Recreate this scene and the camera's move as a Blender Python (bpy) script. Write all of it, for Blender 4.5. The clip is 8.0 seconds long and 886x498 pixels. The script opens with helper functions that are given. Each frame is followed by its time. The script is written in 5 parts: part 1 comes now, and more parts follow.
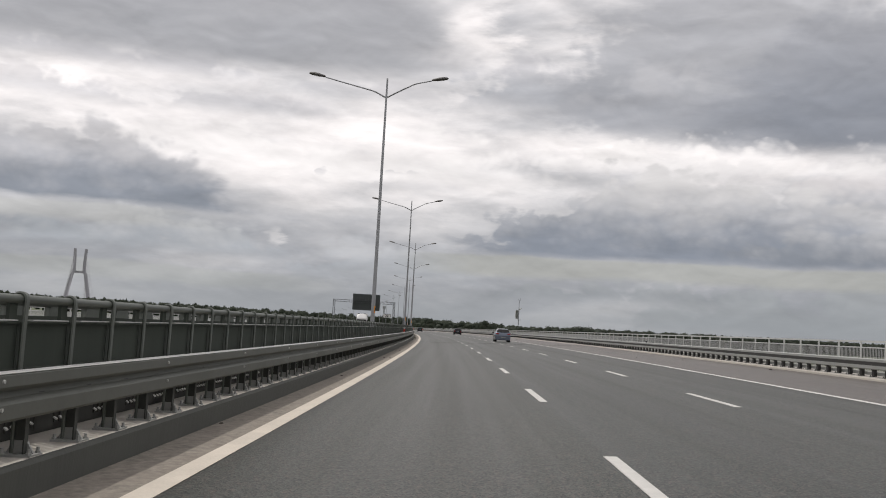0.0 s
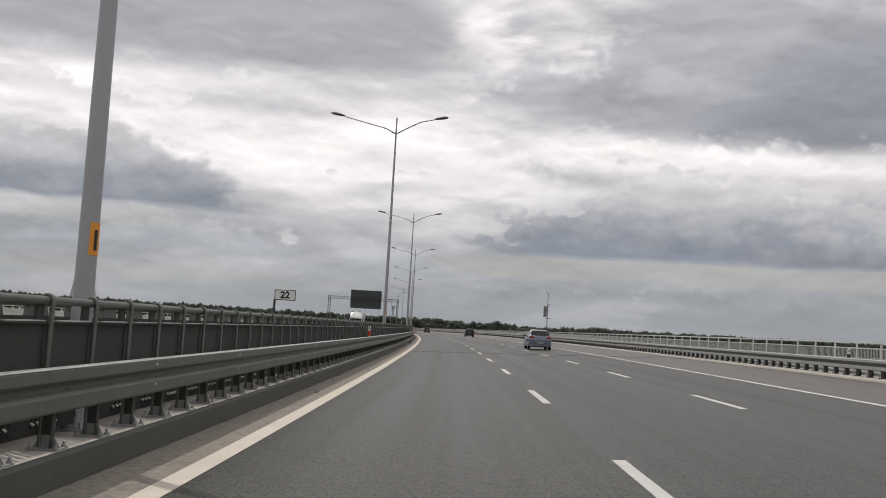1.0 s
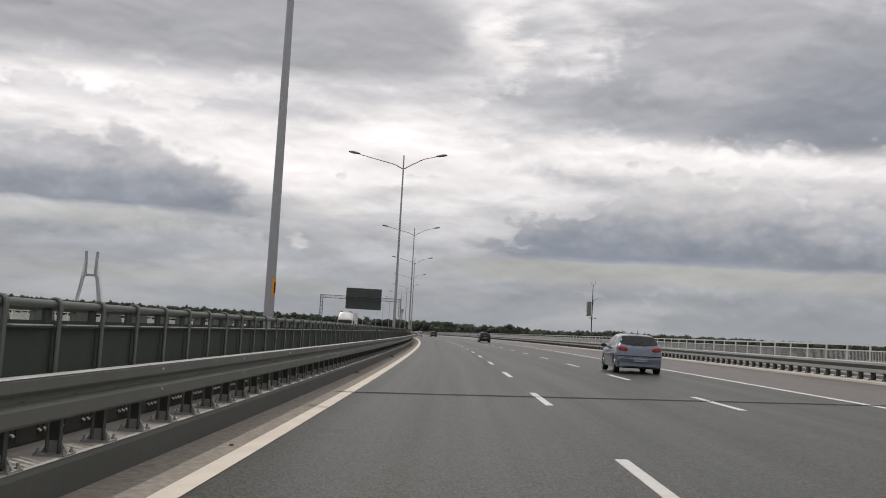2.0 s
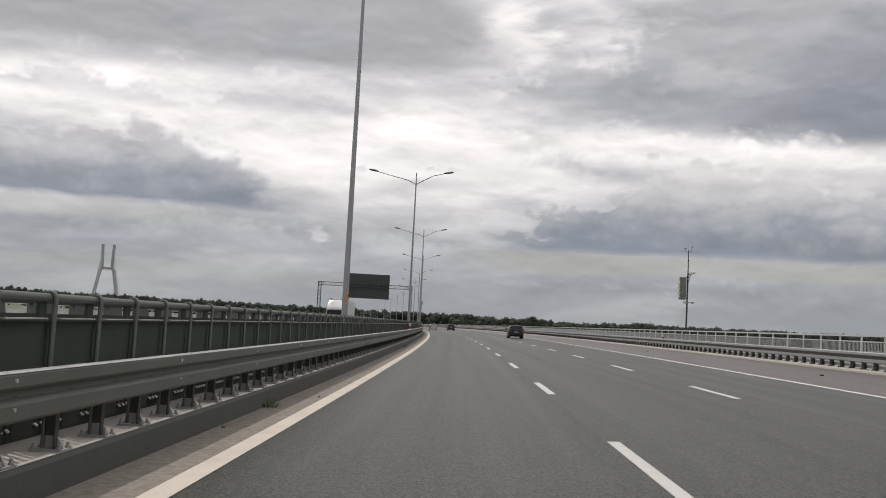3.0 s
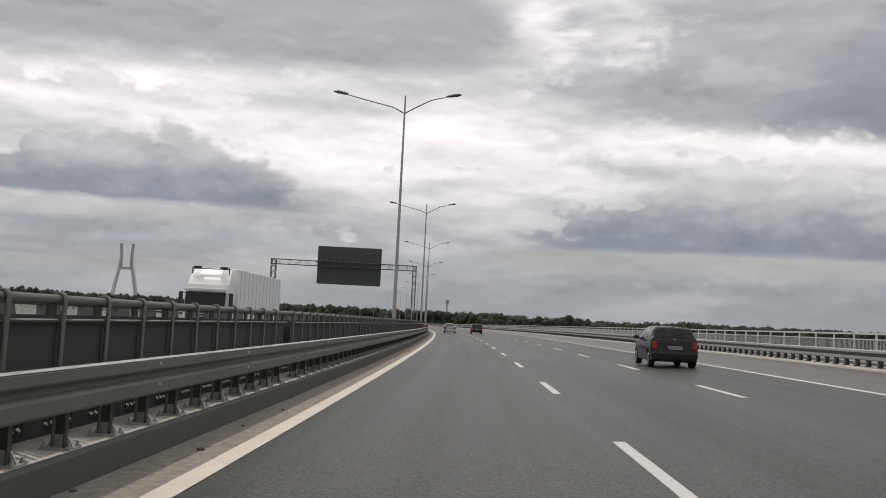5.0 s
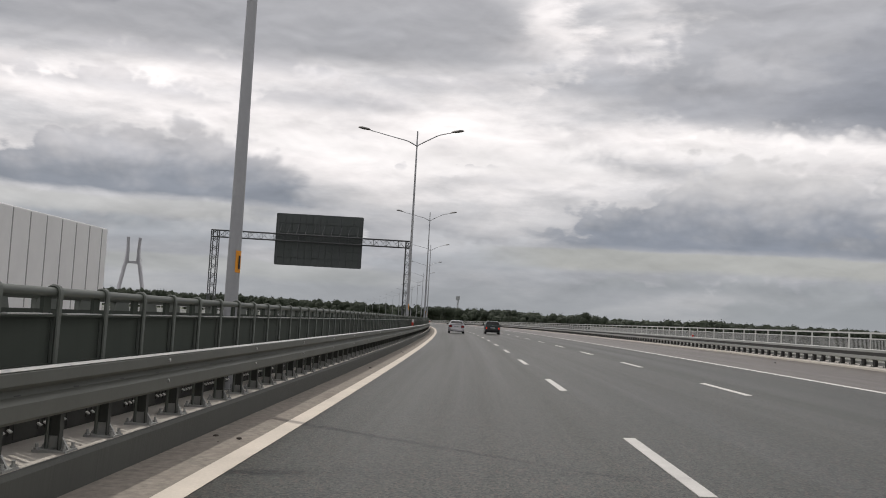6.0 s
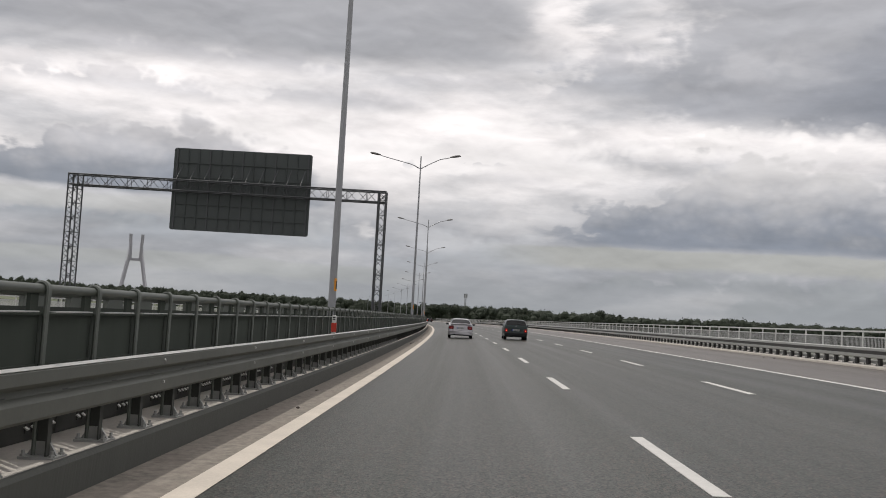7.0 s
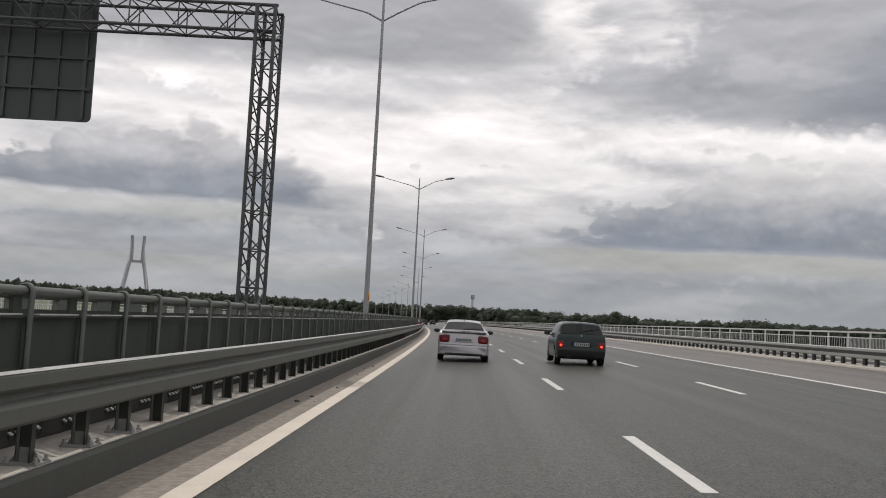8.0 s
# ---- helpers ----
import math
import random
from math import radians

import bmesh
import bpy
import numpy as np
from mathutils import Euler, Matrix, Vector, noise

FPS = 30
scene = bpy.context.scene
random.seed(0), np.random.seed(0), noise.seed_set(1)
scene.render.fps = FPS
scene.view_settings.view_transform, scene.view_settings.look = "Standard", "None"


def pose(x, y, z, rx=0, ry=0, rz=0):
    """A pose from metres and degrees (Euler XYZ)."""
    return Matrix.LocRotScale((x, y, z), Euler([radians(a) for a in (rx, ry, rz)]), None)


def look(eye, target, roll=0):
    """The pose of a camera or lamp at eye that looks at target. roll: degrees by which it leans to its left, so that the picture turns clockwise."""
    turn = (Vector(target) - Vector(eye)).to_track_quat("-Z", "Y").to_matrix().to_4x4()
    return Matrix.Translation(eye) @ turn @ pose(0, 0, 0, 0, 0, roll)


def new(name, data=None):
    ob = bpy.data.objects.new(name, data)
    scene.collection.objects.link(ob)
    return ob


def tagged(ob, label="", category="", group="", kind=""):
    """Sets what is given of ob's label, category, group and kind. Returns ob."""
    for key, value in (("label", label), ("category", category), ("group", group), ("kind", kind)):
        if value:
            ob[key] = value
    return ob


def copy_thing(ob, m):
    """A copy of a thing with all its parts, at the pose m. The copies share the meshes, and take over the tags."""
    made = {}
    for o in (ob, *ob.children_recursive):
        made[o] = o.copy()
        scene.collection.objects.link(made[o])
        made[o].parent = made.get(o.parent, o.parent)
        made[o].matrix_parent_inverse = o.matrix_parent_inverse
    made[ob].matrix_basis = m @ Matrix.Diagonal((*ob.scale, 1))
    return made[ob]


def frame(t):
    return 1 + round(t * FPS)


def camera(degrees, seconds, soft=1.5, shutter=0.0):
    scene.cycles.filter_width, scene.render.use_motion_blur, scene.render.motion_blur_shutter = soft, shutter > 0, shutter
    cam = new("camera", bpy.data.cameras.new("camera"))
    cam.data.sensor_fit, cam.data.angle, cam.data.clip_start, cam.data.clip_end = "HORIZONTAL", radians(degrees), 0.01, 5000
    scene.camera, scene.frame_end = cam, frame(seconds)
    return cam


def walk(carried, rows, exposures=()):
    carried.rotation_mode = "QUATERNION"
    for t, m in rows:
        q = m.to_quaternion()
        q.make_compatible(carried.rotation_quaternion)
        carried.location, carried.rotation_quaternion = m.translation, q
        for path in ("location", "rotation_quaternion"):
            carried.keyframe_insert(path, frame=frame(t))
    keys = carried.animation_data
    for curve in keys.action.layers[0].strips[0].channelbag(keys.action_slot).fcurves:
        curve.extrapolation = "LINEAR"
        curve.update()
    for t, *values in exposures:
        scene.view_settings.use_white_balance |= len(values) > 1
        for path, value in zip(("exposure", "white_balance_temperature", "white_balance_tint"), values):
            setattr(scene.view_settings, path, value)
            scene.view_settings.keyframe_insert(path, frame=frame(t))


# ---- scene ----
cam = camera(48.54, 8.0, soft=1.0)

# ---- the road's line: a long left-hand curve with a slight crown and crossfall ----
K, SAG, FALL, EYE = 0.000312, -0.000005, 0.0311, 1.3785


def road(s, d, z=0.0):
    """World place from metres along the road, metres to the right of the first lane line, and height over the carriageway."""
    r = 1 / K
    return Vector((-r + (r + d) * math.cos(s * K), (r + d) * math.sin(s * K), z + SAG * s * s + FALL * d))


def stand(s, d, z=0.0, turn=0.0):
    """Pose of a thing that stands at (s, d, z), turned with the road."""
    p = road(s, d, z)
    return pose(p.x, p.y, p.z, 0, 0, math.degrees(s * K) + turn)


# seconds, metres along, metres across, yaw off the road, pitch, lean
PATH = [
    (0.0, 1.05, -1.776, 0.910, 4.572, -3.259),
    (0.2, 8.23, -1.776, 0.935, 4.590, -3.200),
    (0.4, 15.63, -1.776, 0.940, 4.490, -3.225),
    (0.6, 23.00, -1.805, 0.890, 4.550, -3.270),
    (0.8, 30.34, -1.820, 0.898, 4.490, -3.250),
    (1.0, 37.67, -1.835, 0.888, 4.597, -3.340),
    (1.2, 44.84, -1.846, 0.901, 4.749, -3.260),
    (2.3, 84.53, -1.930, 0.798, 4.796, -3.290),
    (2.5, 91.66, -1.914, 0.832, 4.653, -3.305),
    (3.0, 109.20, -1.861, 1.400, 4.330, -3.040),
    (3.5, 127.50, -1.843, 1.276, 4.518, -3.017),
    (4.0, 145.41, -1.790, 1.463, 4.378, -3.071),
    (4.5, 163.82, -1.785, 1.629, 4.345, -2.800),
    (6.0, 218.28, -1.990, 1.744, 4.092, -3.188),
    (6.5, 236.62, -2.060, 1.576, 4.042, -3.080),
    (7.0, 254.72, -2.114, 1.551, 3.993, -3.220),
    (7.5, 272.84, -2.125, 1.367, 4.045, -3.124),
    (8.0, 290.88, -2.100, 1.317, 4.112, -3.081),
]
rows = []
for t, s, d, yaw, pitch, lean in PATH:
    p = road(s, d, EYE)
    tilt = math.degrees(2 * SAG * s)
    rows.append((t, pose(p.x, p.y, p.z, 90 + pitch + tilt, lean, math.degrees(s * K) + yaw)))
walk(cam, rows)

# ---- sky and sun ----
SUN = Vector((-0.365, 0.340, 0.867)).normalized()
sun = new("sun", bpy.data.lights.new("sun", "SUN"))
sun.data.energy, sun.data.angle, sun.data.color = 1.75, radians(0.5), (1.0, 0.95, 0.88)
sun.matrix_world = look(SUN * 300, (0, 0, 0))

world = bpy.data.worlds.new("overcast_sky")
scene.world = world
world.use_nodes = True
wt = world.node_tree
wt.nodes.clear()


def nd(tree, kind, interpolation_type="", data_type="", operation=""):
    """A node of that kind, with the few properties that some kinds have."""
    n = tree.nodes.new(kind)
    if interpolation_type:
        n.interpolation_type = interpolation_type
    if data_type:
        n.data_type = data_type
    if operation:
        n.operation = operation
    return n


def wire(tree, a, b):
    tree.links.new(a, b)


def calc(tree, op, a, b=None, c=None, clamp=False):
    n = tree.nodes.new("ShaderNodeMath")
    n.operation, n.use_clamp = op, clamp
    for i, value in enumerate((a, b, c)):
        if value is None:
            continue
        if isinstance(value, (int, float)):
            n.inputs[i].default_value = value
        else:
            wire(tree, value, n.inputs[i])
    return n.outputs[0]


def noise_node(tree, vector, scale, detail=6.0, rough=0.55, warp=0.0):
    n = tree.nodes.new("ShaderNodeTexNoise")
    n.inputs["Scale"].default_value, n.inputs["Detail"].default_value = scale, detail
    n.inputs["Roughness"].default_value, n.inputs["Distortion"].default_value = rough, warp
    if vector is not None:
        wire(tree, vector, n.inputs["Vector"])
    return n


def ramp(tree, value, stops):
    n = tree.nodes.new("ShaderNodeValToRGB")
    while len(n.color_ramp.elements) < len(stops):
        n.color_ramp.elements.new(0.5)
    for e, (at, col) in zip(n.color_ramp.elements, stops):
        e.position, e.color = at, (*col, 1) if len(col) == 3 else col
    wire(tree, value, n.inputs[0])
    return n.outputs[0]


def sky_nodes():
    t = wt
    co = nd(t, "ShaderNodeTexCoord").outputs["Generated"]
    sep = nd(t, "ShaderNodeSeparateXYZ")
    wire(t, co, sep.inputs[0])
    x, y, z = sep.outputs
    az = calc(t, "MULTIPLY", calc(t, "ARCTAN2", calc(t, "MULTIPLY", x, -1.0), y), 57.2958)
    el = calc(t, "MULTIPLY", calc(t, "ARCSINE", z), 57.2958)
    # cloud coordinates: degrees, flattened towards the horizon
    comb = nd(t, "ShaderNodeCombineXYZ")
    wire(t, calc(t, "MULTIPLY", az, 0.078), comb.inputs[0])
    wire(t, calc(t, "MULTIPLY", el, 0.27), comb.inputs[1])
    flat = comb.outputs[0]
    n1 = noise_node(t, flat, 0.9, 10.0, 0.56, 0.15)
    n2 = noise_node(t, flat, 3.0, 9.0, 0.6, 0.1)
    n3 = noise_node(t, flat, 0.55, 4.0, 0.5, 0.0)
    # edges of the masses are carried about by the billows
    wob = nd(t, "ShaderNodeSeparateColor")
    wire(t, n1.outputs["Color"], wob.inputs[0])
    wob2 = nd(t, "ShaderNodeSeparateColor")
    wire(t, n2.outputs["Color"], wob2.inputs[0])
    azw = calc(t, "ADD", az, calc(t, "ADD", calc(t, "MULTIPLY_ADD", wob.outputs[0], 9.0, -4.5), calc(t, "MULTIPLY_ADD", wob2.outputs[0], 4.0, -2.0)))
    elw = calc(t, "ADD", el, calc(t, "ADD", calc(t, "MULTIPLY_ADD", wob.outputs[1], 3.6, -1.8), calc(t, "MULTIPLY_ADD", wob2.outputs[1], 1.8, -0.9)))

    def mass(caz, cel, raz, up, down, amount, soft=1.0):
        dx = calc(t, "DIVIDE", calc(t, "SUBTRACT", azw, caz), raz)
        v = calc(t, "SUBTRACT", elw, cel)
        dy = calc(t, "ADD", calc(t, "DIVIDE", calc(t, "MAXIMUM", v, 0.0), up), calc(t, "DIVIDE", calc(t, "MAXIMUM", calc(t, "MULTIPLY", v, -1.0), 0.0), down))
        r = calc(t, "SQRT", calc(t, "ADD", calc(t, "MULTIPLY", dx, dx), calc(t, "MULTIPLY", dy, dy)))
        m = nd(t, "ShaderNodeMapRange", interpolation_type="SMOOTHSTEP")
        m.inputs["From Min"].default_value, m.inputs["From Max"].default_value = 1.0 + 0.35 * soft, 1.0 - 0.75 * soft
        wire(t, r, m.inputs["Value"])
        return calc(t, "MULTIPLY", m.outputs[0], amount)

    # soft shares of light and shade: centre in degrees left and up, half widths, share, softness
    masses = [
        (9.0, 9.2, 10.0, 4.2, 3.2, 0.20, 1.0),
        (-0.3, 16.8, 2.4, 1.8, 1.4, 0.24, 1.0),
        (-9.5, 10.4, 12.0, 1.6, 1.2, 0.17, 1.0),
        (26.0, 11.4, 10.0, 1.6, 1.4, 0.14, 0.9),
        (-16.0, 13.0, 12.0, 6.0, 3.0, -0.12, 1.0),
        (16.0, 17.0, 16.0, 4.0, 2.5, -0.14, 1.0),
        (10.4, 4.7, 0.5, 0.7, 0.6, 0.16, 1.0),
        (-19.0, 2.0, 10.0, 2.2, 2.2, -0.14, 1.0),
    ]
    q = calc(t, "MULTIPLY_ADD", calc(t, "SUBTRACT", n1.outputs[0], 0.5), 0.80, 0.62)
    q = calc(t, "ADD", q, calc(t, "MULTIPLY", calc(t, "SUBTRACT", n2.outputs[0], 0.5), 0.26))
    low = nd(t, "ShaderNodeMapRange", interpolation_type="SMOOTHSTEP")
    low.inputs["From Min"].default_value, low.inputs["From Max"].default_value = 9.0, 3.0
    low.inputs["To Max"].default_value = -0.24
    wire(t, el, low.inputs["Value"])
    q = calc(t, "ADD", q, low.outputs[0])
    for args in masses:
        q = calc(t, "ADD", q, mass(*args))
    cloud = ramp(t, q, [(0.10, (0.20, 0.21, 0.24)), (0.35, (0.35, 0.356, 0.385)), (0.58, (0.60, 0.585, 0.595)), (0.78, (0.93, 0.88, 0.87)), (0.95, (1.14, 1.08, 1.06))])

    # heaps of cumulus in front of the veil: round tops, flat dark bases
    def cells(scale, stretch):
        m = nd(t, "ShaderNodeMapping")
        m.inputs["Scale"].default_value = (scale, scale * stretch, 1)
        wire(t, swirl.outputs[0], m.inputs[0])
        v = nd(t, "ShaderNodeTexVoronoi")
        v.feature = "SMOOTH_F1"
        v.inputs["Scale"].default_value, v.inputs["Smoothness"].default_value = 1.0, 0.25
        wire(t, m.outputs[0], v.inputs["Vector"])
        return v.outputs["Distance"]

    swirl = nd(t, "ShaderNodeCombineXYZ")
    wire(t, calc(t, "ADD", az, calc(t, "MULTIPLY_ADD", wob.outputs[0], 3.0, -1.5)), swirl.inputs[0])
    wire(t, calc(t, "ADD", el, calc(t, "MULTIPLY_ADD", wob.outputs[1], 1.8, -0.9)), swirl.inputs[1])
    puff = calc(t, "ADD", calc(t, "ADD", calc(t, "MULTIPLY", cells(0.33, 1.5), 0.55), calc(t, "MULTIPLY", cells(0.85, 1.35), 0.30)), calc(t, "MULTIPLY", cells(2.1, 1.2), 0.16))
    fuzz = calc(t, "MULTIPLY", calc(t, "SUBTRACT", n2.outputs[0], 0.5), 1.3)
    ela = calc(t, "ADD", calc(t, "ADD", el, fuzz), calc(t, "MULTIPLY_ADD", puff, 4.2, -1.9))
    aza = calc(t, "ADD", az, calc(t, "ADD", calc(t, "MULTIPLY_ADD", puff, 3.0, -1.4), calc(t, "MULTIPLY_ADD", wob2.outputs[0], 5.0, -2.5)))

    def heap(under, caz, base, raz, up, top, bottom, cover=1.0, rim=0.22, skirt=0.35, ragged=1.0, close=0.55):
        """A cloud over what lies behind it: it rises up degrees over its base; top and bottom are its two greys."""
        dx = calc(t, "DIVIDE", calc(t, "SUBTRACT", aza, caz), raz)
        arch = calc(t, "MAXIMUM", calc(t, "SUBTRACT", 1.0, calc(t, "POWER", calc(t, "ABSOLUTE", dx), 2.1)), 0.0)
        crest = calc(t, "MULTIPLY_ADD", arch, up, base)
        m1 = nd(t, "ShaderNodeMapRange", interpolation_type="SMOOTHSTEP")
        m1.inputs["From Min"].default_value, m1.inputs["From Max"].default_value = -rim * up * 0.5, rim * up * 0.5
        wire(t, calc(t, "SUBTRACT", crest, ela), m1.inputs["Value"])
        m2 = nd(t, "ShaderNodeMapRange", interpolation_type="SMOOTHSTEP")
        m2.inputs["From Min"].default_value, m2.inputs["From Max"].default_value = base - skirt, base + skirt
        wire(t, calc(t, "ADD", calc(t, "ADD", el, calc(t, "MULTIPLY", fuzz, 0.6)), calc(t, "MULTIPLY_ADD", wob.outputs[1], ragged, -0.5 * ragged)), m2.inputs["Value"])
        ends = nd(t, "ShaderNodeMapRange", interpolation_type="SMOOTHSTEP")
        ends.inputs["From Min"].default_value, ends.inputs["From Max"].default_value = 0.0, close
        wire(t, arch, ends.inputs["Value"])
        a = calc(t, "MULTIPLY", calc(t, "MULTIPLY", calc(t, "MULTIPLY", m1.outputs[0], m2.outputs[0]), ends.outputs[0]), cover)
        h = nd(t, "ShaderNodeMapRange", interpolation_type="SMOOTHSTEP")
        h.inputs["From Min"].default_value, h.inputs["From Max"].default_value = 0.0, up * 0.95
        wire(t, calc(t, "SUBTRACT", calc(t, "ADD", el, calc(t, "MULTIPLY_ADD", puff, -min(1.2 * up, 2.6), min(0.55 * up, 1.2))), base), h.inputs["Value"])
        shade = nd(t, "ShaderNodeMix", data_type="RGBA")
        wire(t, h.outputs[0], shade.inputs[0])
        shade.inputs[6].default_value, shade.inputs[7].default_value = (*bottom, 1), (*top, 1)
        over = nd(t, "ShaderNodeMix", data_type="RGBA")
        wire(t, a, over.inputs[0])
        wire(t, under, over.inputs[6])
        wire(t, shade.outputs[2], over.inputs[7])
        return over.outputs[2]

    light, mid, grey, dark, deep = (0.73, 0.69, 0.69), (0.56, 0.545, 0.565), (0.41, 0.415, 0.445), (0.29, 0.311, 0.355), (0.225, 0.246, 0.295)
    cloud = heap(cloud, 13.0, 11.8, 6.0, 1.6, light, mid, 0.6, 0.5, 0.4)
    cloud = heap(cloud, 7.0, 13.2, 6.0, 1.5, light, mid, 0.55, 0.5, 0.5)
    cloud = heap(cloud, 25.0, 11.5, 8.0, 1.7, light, mid, 0.65, 0.5, 0.4)
    cloud = heap(cloud, 20.0, 13.6, 9.0, 1.6, (0.62, 0.60, 0.61), mid, 0.8, 0.5, 0.5)
    cloud = heap(cloud, 17.0, 14.3, 18.0, 10.0, (0.44, 0.43, 0.445), (0.38, 0.378, 0.395), 0.85, 0.4, 0.7)
    cloud = heap(cloud, 31.0, 16.3, 5.5, 6.0, grey, (0.25, 0.258, 0.28), 0.9, 0.3, 0.5)
    cloud = heap(cloud, -4.0, 13.2, 6.0, 2.6, mid, grey, 0.75, 0.5, 0.8)
    cloud = heap(cloud, -15.0, 12.6, 12.0, 8.0, (0.47, 0.465, 0.485), (0.37, 0.372, 0.395), 0.85, 0.4, 0.7)
    cloud = heap(cloud, -12.5, 11.8, 9.0, 3.4, (0.50, 0.49, 0.505), (0.36, 0.365, 0.395), 0.75, 0.5, 0.6, 2.0, 0.8)
    cloud = heap(cloud, -25.0, 10.8, 15.0, 8.0, (0.37, 0.37, 0.395), (0.235, 0.248, 0.285), 0.92, 0.4, 0.6, 2.2, 0.95)
    cloud = heap(cloud, -11.0, 9.3, 11.0, 1.5, (0.74, 0.70, 0.69), mid, 0.7, 0.4, 0.4)
    cloud = heap(cloud, 3.0, 8.0, 3.4, 0.8, light, mid, 0.7, 0.5, 0.3)
    cloud = heap(cloud, -21.0, 7.6, 7.0, 1.8, light, grey, 0.8, 0.4, 0.4)
    # the bright gap between the high deck and the lower heaps
    gap, pale = (0.96, 0.915, 0.90), (0.90, 0.86, 0.85)
    cloud = heap(cloud, 16.0, 9.0, 15.0, 1.5, gap, pale, 0.75, 0.7, 0.5, 1.0, 0.5)
    cloud = heap(cloud, 3.0, 8.2, 10.0, 2.8, gap, pale, 0.80, 0.6, 0.6, 1.2, 0.6)
    cloud = heap(cloud, -13.0, 9.4, 16.0, 1.5, gap, pale, 0.80, 0.7, 0.4, 1.0, 0.5)
    cloud = heap(cloud, 9.3, 8.55, 1.8, 0.55, (0.70, 0.67, 0.675), mid, 0.7, 0.6, 0.25)
    cloud = heap(cloud, 4.2, 8.9, 1.6, 0.45, (0.72, 0.69, 0.69), mid, 0.6, 0.6, 0.25)
    cloud = heap(cloud, -12.5, 4.4, 14.0, 5.2, (0.68, 0.655, 0.65), deep, 0.95, 0.18, 0.30, 0.8)
    cloud = heap(cloud, -22.0, 4.6, 8.0, 2.4, (0.46, 0.455, 0.47), (0.235, 0.249, 0.285), 0.88, 0.35, 0.4)
    cloud = heap(cloud, 17.5, 3.5, 9.5, 2.0, (0.53, 0.53, 0.545), (0.37, 0.39, 0.425), 0.7, 0.4, 0.5)
    cloud = heap(cloud, 27.0, 4.2, 7.0, 1.3, (0.48, 0.475, 0.49), (0.325, 0.345, 0.38), 0.8, 0.4, 0.5)
    cloud = heap(cloud, 4.5, 2.8, 7.0, 2.0, (0.52, 0.525, 0.55), (0.40, 0.42, 0.455), 0.55, 0.5, 0.6)
    cloud = heap(cloud, -14.0, 2.1, 15.0, 1.2, (0.36, 0.37, 0.39), (0.27, 0.285, 0.31), 0.85, 0.5, 0.5)
    cloud = heap(cloud, -20.0, 0.6, 12.0, 2.4, (0.34, 0.352, 0.372), (0.28, 0.295, 0.318), 0.8, 0.6, 0.5)
    # smooth pale strips under the two heaps
    def strip(under, az0, az1, low_, high_, colour, cover):
        e = calc(t, "ADD", el, calc(t, "ADD", calc(t, "MULTIPLY_ADD", wob.outputs[1], 1.0, -0.5), calc(t, "MULTIPLY", fuzz, 0.35)))
        a = cover
        for value, lo, hi in ((e, low_ - 0.25, low_ + 0.25), (e, high_ + 0.12, high_ - 0.12), (azw, az0 - 3, az0 + 3), (azw, az1 + 3, az1 - 3)):
            m = nd(t, "ShaderNodeMapRange", interpolation_type="SMOOTHSTEP")
            m.inputs["From Min"].default_value, m.inputs["From Max"].default_value = lo, hi
            wire(t, value, m.inputs["Value"])
            a = calc(t, "MULTIPLY", m.outputs[0], a)
        over = nd(t, "ShaderNodeMix", data_type="RGBA")
        wire(t, a, over.inputs[0])
        wire(t, under, over.inputs[6])
        over.inputs[7].default_value = (*colour, 1)
        return over.outputs[2]

    cloud = strip(cloud, -40.0, 2.0, 3.2, 4.25, (0.405, 0.405, 0.385), 0.80)
    cloud = strip(cloud, 15.0, 40.0, 4.7, 5.7, (0.50, 0.495, 0.485), 0.65)
    cloud = strip(cloud, 9.0, 36.0, 1.7, 2.6, (0.42, 0.425, 0.415), 0.6)
    cloud = heap(cloud, 23.0, 5.95, 11.0, 4.2, (0.58, 0.56, 0.57), (0.24, 0.258, 0.30), 0.96, 0.25, 0.22, 0.6)
    # light from above catches the upper side of each billow
    def lifted(scale, detail, rough, warp, up):
        m = nd(t, "ShaderNodeMapping")
        m.inputs["Location"].default_value = (0.02, up, 0)
        wire(t, round_, m.inputs[0])
        return noise_node(t, m.outputs[0], scale, detail, rough, warp).outputs[0]

    rc = nd(t, "ShaderNodeCombineXYZ")
    wire(t, calc(t, "MULTIPLY", az, 0.085), rc.inputs[0])
    wire(t, calc(t, "MULTIPLY", el, 0.24), rc.inputs[1])
    round_ = rc.outputs[0]
    e1 = calc(t, "SUBTRACT", lifted(1.1, 5.0, 0.48, 0.3, 0.0), lifted(1.1, 5.0, 0.48, 0.3, 0.20))
    e2 = calc(t, "SUBTRACT", lifted(3.4, 6.0, 0.52, 0.4, 0.0), lifted(3.4, 6.0, 0.52, 0.4, 0.08))
    relief = calc(t, "ADD", calc(t, "MULTIPLY_ADD", e1, 0.62, 1.0), calc(t, "MULTIPLY", e2, 0.40))
    shaped = nd(t, "ShaderNodeVectorMath", operation="SCALE")
    wire(t, cloud, shaped.inputs[0])
    wire(t, relief, shaped.inputs["Scale"])
    cloud = shaped.outputs[0]
    # mist near the horizon
    hz = nd(t, "ShaderNodeMapRange", interpolation_type="SMOOTHSTEP")
    hz.inputs["From Min"].default_value, hz.inputs["From Max"].default_value = 3.6, 0.0
    hz.inputs["To Max"].default_value = 0.60
    wire(t, el, hz.inputs["Value"])
    mist = nd(t, "ShaderNodeMix", data_type="RGBA")
    wire(t, hz.outputs[0], mist.inputs[0])
    wire(t, cloud, mist.inputs[6])
